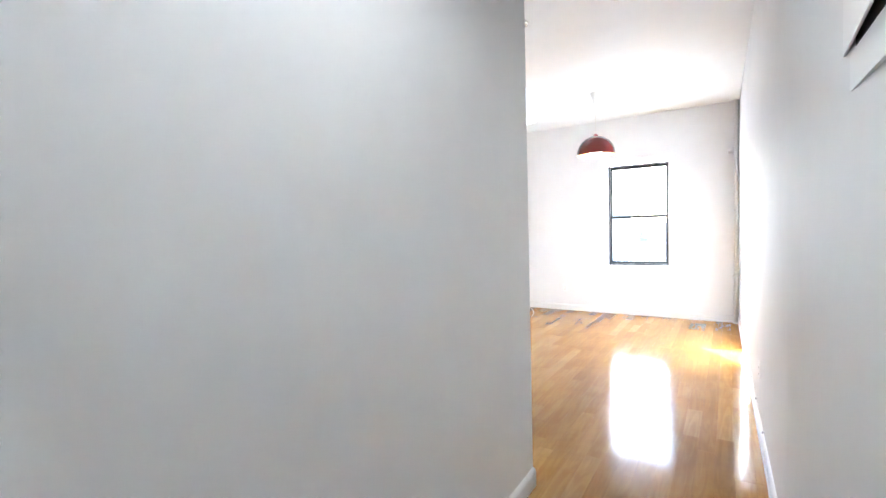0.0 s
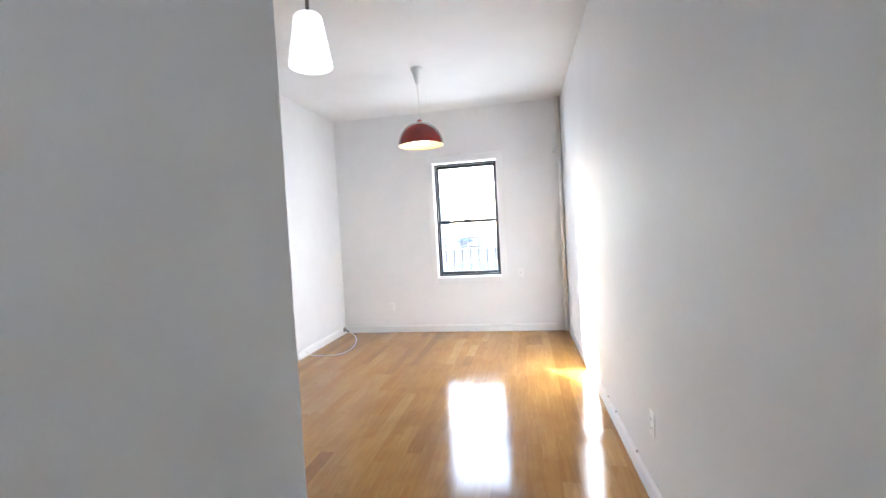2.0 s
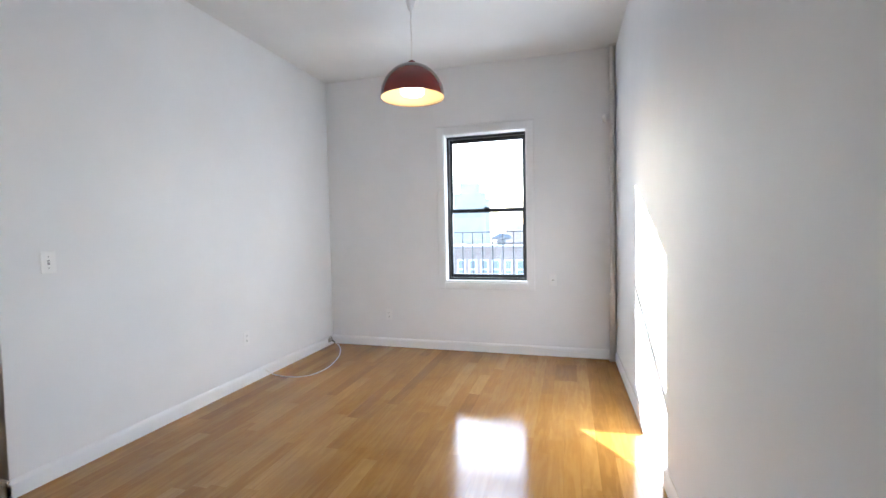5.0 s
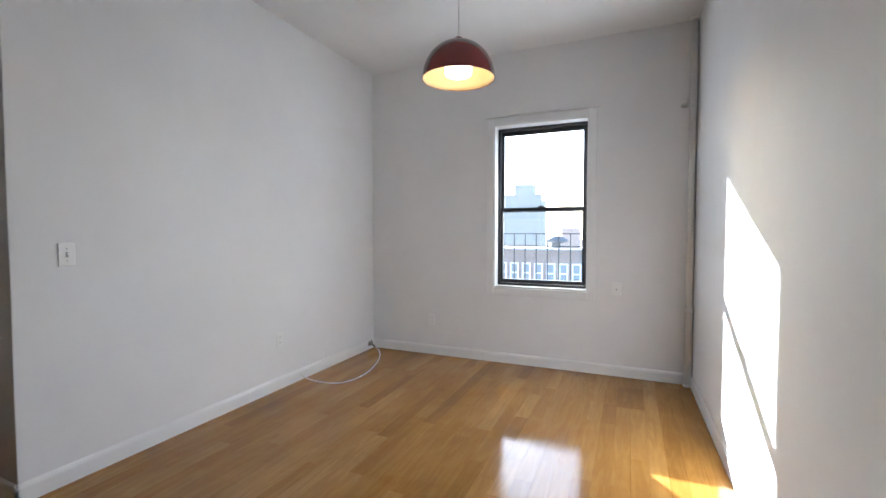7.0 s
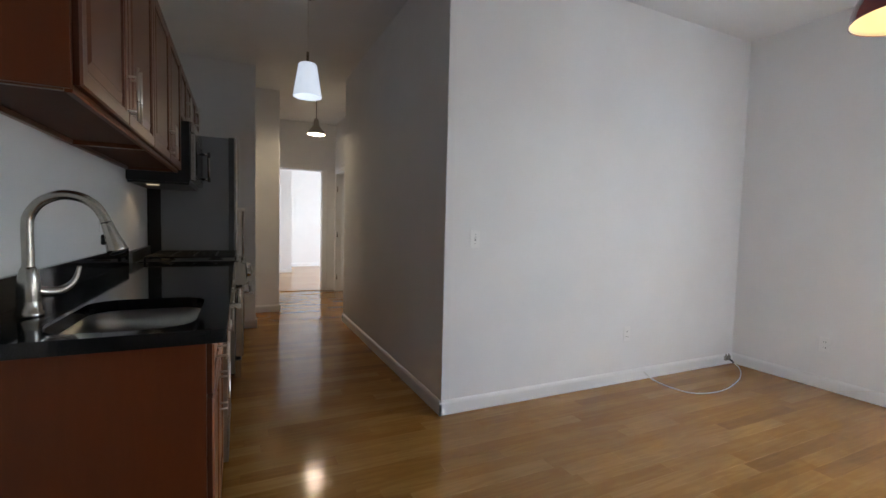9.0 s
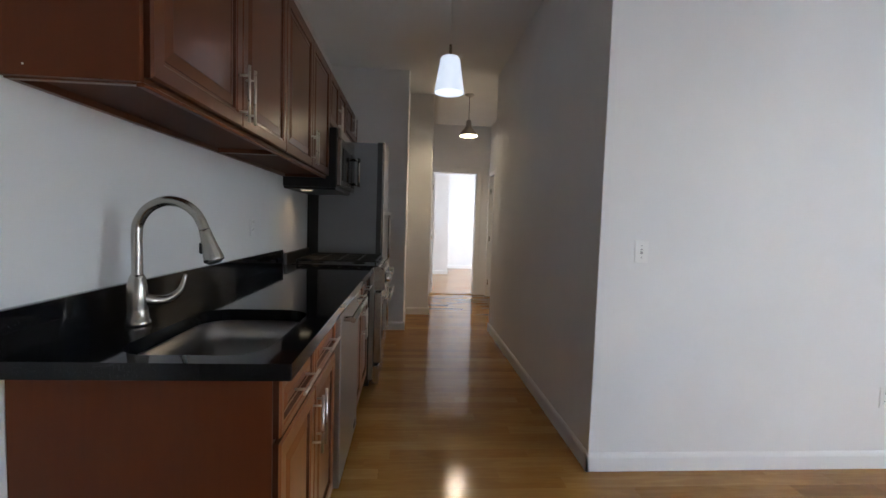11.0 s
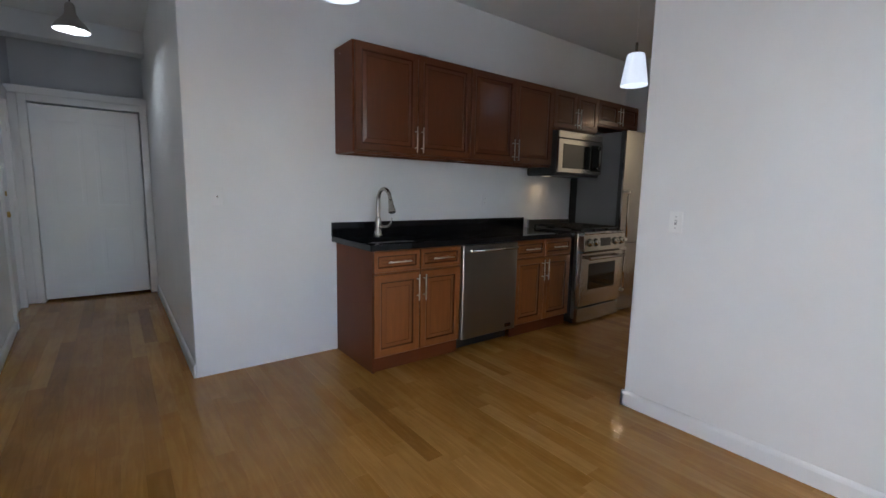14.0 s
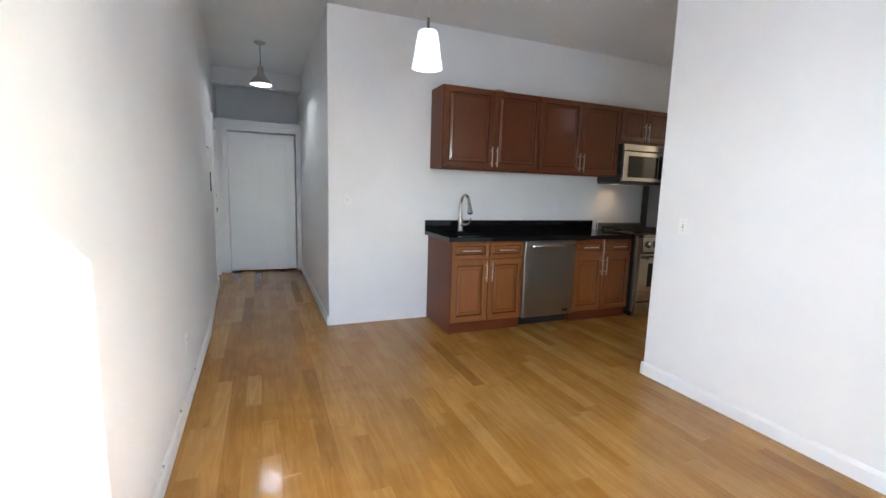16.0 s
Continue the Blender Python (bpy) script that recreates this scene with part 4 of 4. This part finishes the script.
rim = [(R * math.cos(2 * math.pi * i / 48), R * math.sin(2 * math.pi * i / 48), -0.004) for i in range(49)]
part("rim", tube(bmesh.new(), rim, 0.0026, 8), RED, rp, "rolled dark red rim")
bm = bmesh.new()
lathe(bm, [(0.0, 0.016), (0.076, 0.016), (0.082, 0.024), (0.086, 0.125), (0.078, 0.13), (0.0, 0.131)], n=32)
ob = part("diffuser", bm, GLOW, rp, "glowing frosted drum")
ob.visible_shadow = False
bm = bmesh.new()
lathe(bm, [(0.028, 0.221), (0.028, 0.236), (0.012, 0.25), (0.0, 0.251)], n=24)
part("cap", bm, RED, rp)
bm = bmesh.new()
tube(bm, [(0, 0, 0.245), (0, 0, 0.60)], 0.0032, 8)
part("cord", bm, CORD, rp, "white cord")
bm = bmesh.new()
h0 = CZ - 2.19
lathe(bm, [(0.0, h0 - 0.16), (0.012, h0 - 0.16), (0.018, h0 - 0.145), (0.052, h0 - 0.03), (0.062, h0 - 0.008), (0.062, h0 - 0.0005), (0.0, h0)], n=32)
part("canopy", bm, PLASTIC, rp, "white conical ceiling cup")

# ---- small fixtures ----


def wall_plate(name, label, cat, m, kind_, group="", mat=PLASTIC):
    """Plate facing y+ with its middle at the origin."""
    p = thing(name, label, cat, group=group)
    bm = bmesh.new()
    box(bm, -0.036, 0.036, 0.0, 0.006, -0.058, 0.058, 0.003)
    part("plate", bm, mat, p)
    if kind_ == "switch":
        part("slot", boxes((-0.006, 0.006, 0.006, 0.0066, -0.013, 0.013)), GREYSLOT, p)
        bm = bmesh.new()
        box(bm, -0.004, 0.004, 0.005, 0.018, 0.0, 0.009, 0.001)
        part("toggle", bm, PLASTIC, p, "small toggle")
        for z in (-0.030, 0.030):
            part("screw", tube(bmesh.new(), [(0, 0.0055, z), (0, 0.0072, z)], 0.0032, 10), GREYSLOT, p, "small plate screw")
    elif kind_ == "outlet":
        for z in (-0.022, 0.022):
            s = part("socket", boxes((-0.016, 0.016, 0.006, 0.0085, z - 0.015, z + 0.015), bevel=0.002), PLASTIC, p)
            part("slots", boxes((-0.008, -0.0055, 0.0085, 0.0089, z - 0.004, z + 0.007), (0.0055, 0.008, 0.0085, 0.0089, z - 0.004, z + 0.007)), SLOT, s)
    elif kind_ == "jack":
        bm = bmesh.new()
        tube(bm, [(0, 0.005, 0), (0, 0.014, 0)], 0.006, 10)
        part("jack", bm, NICKEL, p, "small threaded jack")
    p.matrix_world = m
    return p


wall_plate("light_switch", "white toggle light switch on the white partition", "switch", pose(XL, 2.077, 1.137, 0, 0, -90), "switch")
wall_plate("wall_outlet", "white duplex outlet low on the partition", "outlet", pose(XL, 3.485, 0.39, 0, 0, -90), "outlet", "outlets")
wall_plate("wall_outlet", "white duplex outlet under the window", "outlet", pose(-1.366, YW, 0.35, 0, 0, 180), "outlet", "outlets")
wall_plate("cable_plate", "white cable jack plate beside the window", "wall plate", pose(0.387, YW, 0.755, 0, 0, 180), "jack")
wall_plate("wall_outlet", "white duplex outlet low on the long wall", "outlet", pose(xr(1.29), 1.29, 0.385, 0, 0, 90), "outlet", "outlets")
wall_plate("wall_outlet", "white outlet on the wall above the counter", "outlet", pose(-2.555, 0, 1.195, 0, 0, 0), "outlet", "outlets", WALL)

wall_plate("cable_plate", "white painted-over jack plate beside the kitchen units", "wall plate", pose(-0.177, 0, 1.213, 0, 0, 0), "jack", mat=WALL)

# riser pipe
pp = thing("riser_pipe", "cream painted steam riser pipe in the corner", "pipe", (0.934, 4.824, 0))
bm = bmesh.new()
tube(bm, [(0, 0, 0.0), (0, 0, 0.61), (0, 0, 0.64), (0, 0, CZ)], [0.028, 0.028, 0.024, 0.024], 20)
part("pipe", bm, PIPEP, pp)
bm = bmesh.new()
lathe(bm, [(0.027, 0.60), (0.032, 0.604), (0.032, 0.65), (0.024, 0.655)], n=24)
part("coupling", bm, PIPEP, pp, "painted coupling")
bm = bmesh.new()
lathe(bm, [(0.026, 0.0005), (0.036, 0.0005), (0.035, 0.008), (0.029, 0.014), (0.026, 0.014)], n=24)
part("floor_collar", bm, PIPEP, pp)
bm = bmesh.new()
lathe(bm, [(0.023, CZ - 0.0005), (0.036, CZ - 0.0005), (0.035, CZ - 0.01), (0.027, CZ - 0.014), (0.023, CZ - 0.014)], n=24)
part("ceiling_collar", bm, PIPEP, pp)
vt = thing("pipe_valve", "white round air valve beside the riser pipe", "valve", (0.872, 4.846, 2.28))
bm = bmesh.new()
lathe(bm, [(0.0, -0.035), (0.02, -0.03), (0.026, 0.0), (0.02, 0.03), (0.0, 0.035)], n=18)
part("body", bm, PLASTIC, vt)

# loose cable by the partition
cb = thing("coaxial_cable", "white loose cable looped on the floor", "cable")
bm = bmesh.new()
tube(bm, spline([(XL + 0.002, 3.675, 0.075), (XL + 0.02, 3.70, 0.05), (XL + 0.07, 3.735, 0.006), (XL + 0.23, 3.72, 0.005), (XL + 0.37, 3.765, 0.005), (XL + 0.43, 3.91, 0.005), (XL + 0.42, 4.13, 0.005), (XL + 0.32, 4.45, 0.006), (XL + 0.18, 4.69, 0.015), (XL + 0.08, 4.74, 0.05)], 10), 0.0042, 8)
part("cable", bm, CORD, cb)
bm = bmesh.new()
tube(bm, [(XL + 0.10, 4.735, 0.042), (XL + 0.06, 4.742, 0.062)], 0.008, 8)
part("plug", bm, DARKP, cb, "dark plug")
jb = thing("cable_splitter", "small dark metal cable splitter on the baseboard", "splitter", (XL + 0.015, 4.76, 0.06))
bm = bmesh.new()
box(bm, 0, 0.022, -0.035, 0.035, -0.018, 0.022, 0.003)
for y in (-0.02, 0.02):
    tube(bm, [(0.011, y, 0.02), (0.011, y, 0.042)], 0.005, 8)
part("body", bm, NICKEL, jb)
wc = thing("baseboard_cable", "thin white cable tacked along the baseboard", "cable")
bm = bmesh.new()
tube(bm, spline([(-1.25, YW - 0.019, 0.02), (-1.1, YW - 0.018, 0.075), (-0.95, YW - 0.005, 0.105), (-0.6, YW - 0.005, 0.085), (-0.25, YW - 0.018, 0.06), (0.1, YW - 0.018, 0.082), (0.5, YW - 0.018, 0.05), (0.84, YW - 0.018, 0.03)], 8), 0.0032, 6)
part("cable", bm, CORD, wc)

ec = thing("tacked_cable", "thin white cable tacked along the long wall's baseboard", "cable")
bm = bmesh.new()
tube(bm, spline([(xr(y) - 0.004, y, 0.099 + 0.004 * math.sin(y * 5.0)) for y in (-1.88, -1.4, -0.9, -0.45, -0.2)] + [(xr(0) - 0.018, 0.1, 0.05), (xr(0.4) - 0.018, 0.4, 0.03), (xr(0.7) - 0.016, 0.7, 0.08)] + [(xr(y) - 0.004, y, 0.099 + 0.003 * math.sin(y * 7.0)) for y in (1.0, 1.5, 2.0, 2.5, 3.0, 3.6, 4.2, 4.7)], 8), 0.0030, 6)
part("cable", bm, CORD, ec)
for y in (1.0, 1.59, 2.1, 2.36, 2.95):
    part("clip", boxes((xr(y) - 0.010, xr(y), y - 0.006, y + 0.006, 0.094, 0.108), bevel=0.002), GREYSLOT, ec, "small dark cable clip")
tb = thing("junction_box", "small grey box lying on the wall cabinet", "box", (-1.64, 0.22, UZ1))
bm = bmesh.new()
box(bm, -0.045, 0.045, -0.035, 0.035, 0.0, 0.028, 0.004)
part("body", bm, GREYSLOT, tb)

# intercom on the long wall
ic = thing("intercom", "white wall intercom with handset and dark back edge", "intercom", (xr(-1.36), -1.36, 1.345))
part("back_box", boxes((-0.016, 0.002, -0.105, 0.112, -0.104, 0.104), bevel=0.002), DARKP, ic, "dark back edge")
part("case", boxes((-0.030, -0.0165, -0.115, 0.112, -0.11, 0.11), bevel=0.004), PLASTIC, ic)
bm = bmesh.new()
tube(bm, spline([(-0.034, -0.07, -0.06), (-0.052, -0.07, -0.045), (-0.056, -0.07, 0.0), (-0.052, -0.07, 0.045), (-0.034, -0.07, 0.06)], 5), 0.016, 12)
part("handset", bm, PLASTIC, ic, "white curved handset")

ap = thing("access_panel", "white wall access panel with its flap ajar", "access panel", (xr(-0.88), -0.88, 1.80))
part("frame", boxes((-0.006, 0.002, -0.19, 0.19, -0.20, -0.115), (-0.006, 0.002, -0.19, 0.19, 0.155, 0.20), (-0.006, 0.002, -0.19, -0.15, -0.115, 0.155), (-0.006, 0.002, 0.15, 0.19, -0.115, 0.155), bevel=0.001), TRIM, ap)
# No hole in the wall: a black sheet paints the shade behind the flap.
part("opening", boxes((-0.004, 0.0, -0.15, 0.15, -0.115, 0.155)), SLOT, ap, "black sheet standing for the shaded opening")
fl = part("flap", boxes((-0.006, 0.0, -0.30, 0.0, -0.11, 0.15), bevel=0.001), TRIM, ap, "white flap standing slightly open")
fl.matrix_local = pose(-0.007, 0.152, 0, 0, 0, -3)

# ---- outside ----
rl = thing("fire_escape", "black iron fire escape railing outside the window", "railing", (0, 5.95, 0))
for z in (1.232, 1.088, 0.10):
    part("rail", boxes((-2.6, 1.6, -0.012, 0.012, z - 0.007, z + 0.007)), IRON, rl)
bar = None
for i in range(32):
    x = -2.47 + i * 0.13
    if bar is None:
        bar = part("baluster", boxes((-0.006, 0.006, -0.006, 0.006, -0.2, 1.232)), IRON, rl)
        bar.location.x = x
    else:
        o = new("baluster", bar.data)
        o.parent, o.location = rl, (x, 0, 0)
slat = None
for y in (-0.78, -0.65, -0.52, -0.39, -0.26, -0.13, 0.0):
    if slat is None:
        slat = part("landing_slat", boxes((-2.6, 1.6, 0, 0.04, -0.22, -0.20)), IRON, rl)
        slat.location.y = y
    else:
        o = new("landing_slat", slat.data)
        o.parent, o.location = rl, (0, y, 0)
for x in (-2.6, 1.55):
    part("bracket", boxes((x, x + 0.05, -0.88, 0.04, -0.27, -0.22)), IRON, rl)

structure("ground", boxes((-900, 900, -900, 900, -12.6, -12.4)), ASPHALT, "grey street level far below", "ground")


def building(name, label, x, y, w, d, z1, mat, rows, cols, wx, wz, sill_z, parapet=0.3, frame_mat=TRIM, pane_mat=FARGLASS):
    """A block with its front at y; z1 is the top of its parapet, sill_z the first sills below it."""
    b = thing(name, label, "building", (x, y, -12.4))
    hh = z1 + 12.4 - parapet
    part("wall", boxes((0, w, 0, d, 0, hh)), mat, b)
    part("roof", boxes((0.3, w - 0.3, 0.3, d, hh + 0.002, hh + 0.06)), ROOF, b, "pale flat roof")
    pa = part("parapet", boxes((-0.05, w + 0.05, -0.06, 0.3, hh, hh + parapet - 0.08)), mat, b)
    part("coping", boxes((-0.1, w + 0.1, -0.12, 0.34, hh + parapet - 0.08, hh + parapet)), ROOF, pa, "pale stone coping")
    fr_, pn = None, None
    for r in range(rows):
        for c in range(cols):
            px, pz = (c + 0.5) * w / cols - wx / 2, hh - sill_z - r * 3.1
            if fr_ is None:
                bm = bmesh.new()
                box(bm, -0.06, wx + 0.06, -0.10, -0.002, -0.12, 0)
                for q in ((0, 0.08, 0, wz), (wx - 0.08, wx, 0, wz), (0.08, wx - 0.08, 0, 0.08), (0.08, wx - 0.08, wz - 0.08, wz), (0.08, wx - 0.08, wz / 2 - 0.04, wz / 2 + 0.04)):
                    box(bm, q[0], q[1], -0.05, -0.002, q[2], q[3])
                fr_ = part("window", bm, frame_mat, b, "pale window frame")
                fr_.location = (px, 0, pz)
                pn = part("pane", boxes((0.08, wx - 0.08, -0.03, -0.003, 0.08, wz - 0.08)), pane_mat, fr_, "dark pane")
            else:
                o = new("window", fr_.data)
                o.parent, o.location = b, (px, 0, pz)
                q = new("pane", pn.data)
                q.parent = o
    return b


building("apartment_building", "red brick apartment building across the street", -16, 26, 24, 11, 0.33, BRICK, 2, 34, 0.5, 1.17, 1.71)
tw = building("tower_block", "hazy grey tall building in the distance", -36, 62, 25, 4, 6.6, GREYB, 4, 12, 1.2, 1.6, 2.8, 0.8, GREYB, HAZEGLASS)
part("penthouse", boxes((21.1, 23.6, 0.5, 3.5, 19.002, 20.5)), GREYB, tw, "raised grey block on the roof")
RZ = 0.095
bh = thing("roof_bulkhead", "small brick bulkhead on the far roof", "bulkhead", (-4.05, 33, RZ))
part("wall", boxes((0, 1.15, 0, 1.4, 0, 1.42)), BRICK, bh)
part("coping", boxes((-0.06, 1.21, -0.06, 1.46, 1.42, 1.50)), ROOF, bh)
ac = thing("rooftop_unit", "dark grey rooftop fan unit with a bent pipe", "rooftop unit", (-3.78, 29, RZ))
bm = bmesh.new()
lathe(bm, [(0.0, 0.50), (0.45, 0.50), (0.68, 0.58), (0.68, 0.68), (0.50, 0.82), (0.30, 0.92), (0.0, 0.95)], n=24)
part("hood", bm, FARDARK, ac, "dark hood")
part("pedestal", boxes((-0.28, 0.28, -0.28, 0.28, 0, 0.50), bevel=0.02), FARDARK, ac)
part("pipe", tube(bmesh.new(), spline([(-0.12, -0.1, 0.9), (-0.14, -0.1, 1.2), (-0.28, -0.1, 1.36), (-0.62, -0.1, 1.38)], 5), 0.05, 8), FARDARK, ac, "bent pipe")

# ---- oak boards ----
PW = 0.09
boards = thing("floor", "varnished honey oak strip floor", "floor", kind="structure")
board_meshes = {}


def board_mesh(length):
    key = round(length, 2)
    if key not in board_meshes:
        a, b, c, t = PW / 2 - 0.0001, key / 2 - 0.0001, 0.0003, 0.0003
        me = bpy.data.meshes.new("board")
        vs = [(sx * a, sy * b, -0.016) for sx, sy in ((-1, -1), (1, -1), (1, 1), (-1, 1))]
        vs += [(sx * a, sy * b, -t) for sx, sy in ((-1, -1), (1, -1), (1, 1), (-1, 1))]
        vs += [(sx * (a - c), sy * (b - c), 0) for sx, sy in ((-1, -1), (1, -1), (1, 1), (-1, 1))]
        fs = [(8, 9, 10, 11)]
        for i in range(4):
            j = (i + 1) % 4
            fs += [(i, j, 4 + j, 4 + i), (4 + i, 4 + j, 8 + j, 8 + i)]
        me.from_pydata(vs, [], fs)
        me.materials.append(OAK)
        board_meshes[key] = me
    return board_meshes[key]


rng = random.Random(5)
near_count, far_v, far_f = 0, [], []
cols = int((1.28 + 12.0) / PW) + 1
for ci in range(cols):
    x = -12.0 + (ci + 0.5) * PW
    if x > 0.0:
        y0, y1 = -3.15, YW
    elif x > XL - 0.05:
        y0, y1 = -0.02, YW
    elif x > -4.95:
        y0, y1 = -0.02, YB + 0.02
    elif x > -7.62:
        y0, y1 = 0.8, YW if x < -4.8 else 2.27
    else:
        y0, y1 = -0.5, YW
    y = round(y0 - rng.random() * 0.6, 2)
    while y < y1:
        ln = round(rng.choice((0.35, 0.45, 0.6, 0.75, 0.9, 1.05, 1.2, 1.4)), 2)
        while y + ln < y0 + 0.12:
            ln = round(ln + 0.15, 2)
        if y1 - y - ln < 0.12:
            ln = round(y1 - y + 0.005, 2)
        a, b = max(y, y0), y + ln
        y = round(y + ln, 2)
        L = round(b - a, 2)
        cy = a + L / 2
        me = board_mesh(L)
        if XL < x and 0.9 < cy < 4.9 and near_count < 300:
            ob = new("floor_board", me)
            ob.parent, ob.location = boards, (x, cy, 0)
            ob.rotation_euler = (rng.uniform(-0.0009, 0.0009) / max(L, 0.4), rng.uniform(-0.004, 0.004), 0)
            near_count += 1
        else:
            k = len(far_v)
            lean = rng.uniform(-0.0025, 0.0025)
            far_v += [(v.co.x + x, v.co.y + cy, v.co.z + lean * v.co.x) for v in me.vertices]
            far_f += [tuple(i + k for i in p.vertices) for p in me.polygons]
me = bpy.data.meshes.new("floor_boards")
me.from_pydata(far_v, [], far_f)
me.materials.append(OAK_FAR)
far = new("floor_boards", me)
far.parent = boards
tagged(far, "oak strip boards running across the corridor", kind="stuff")
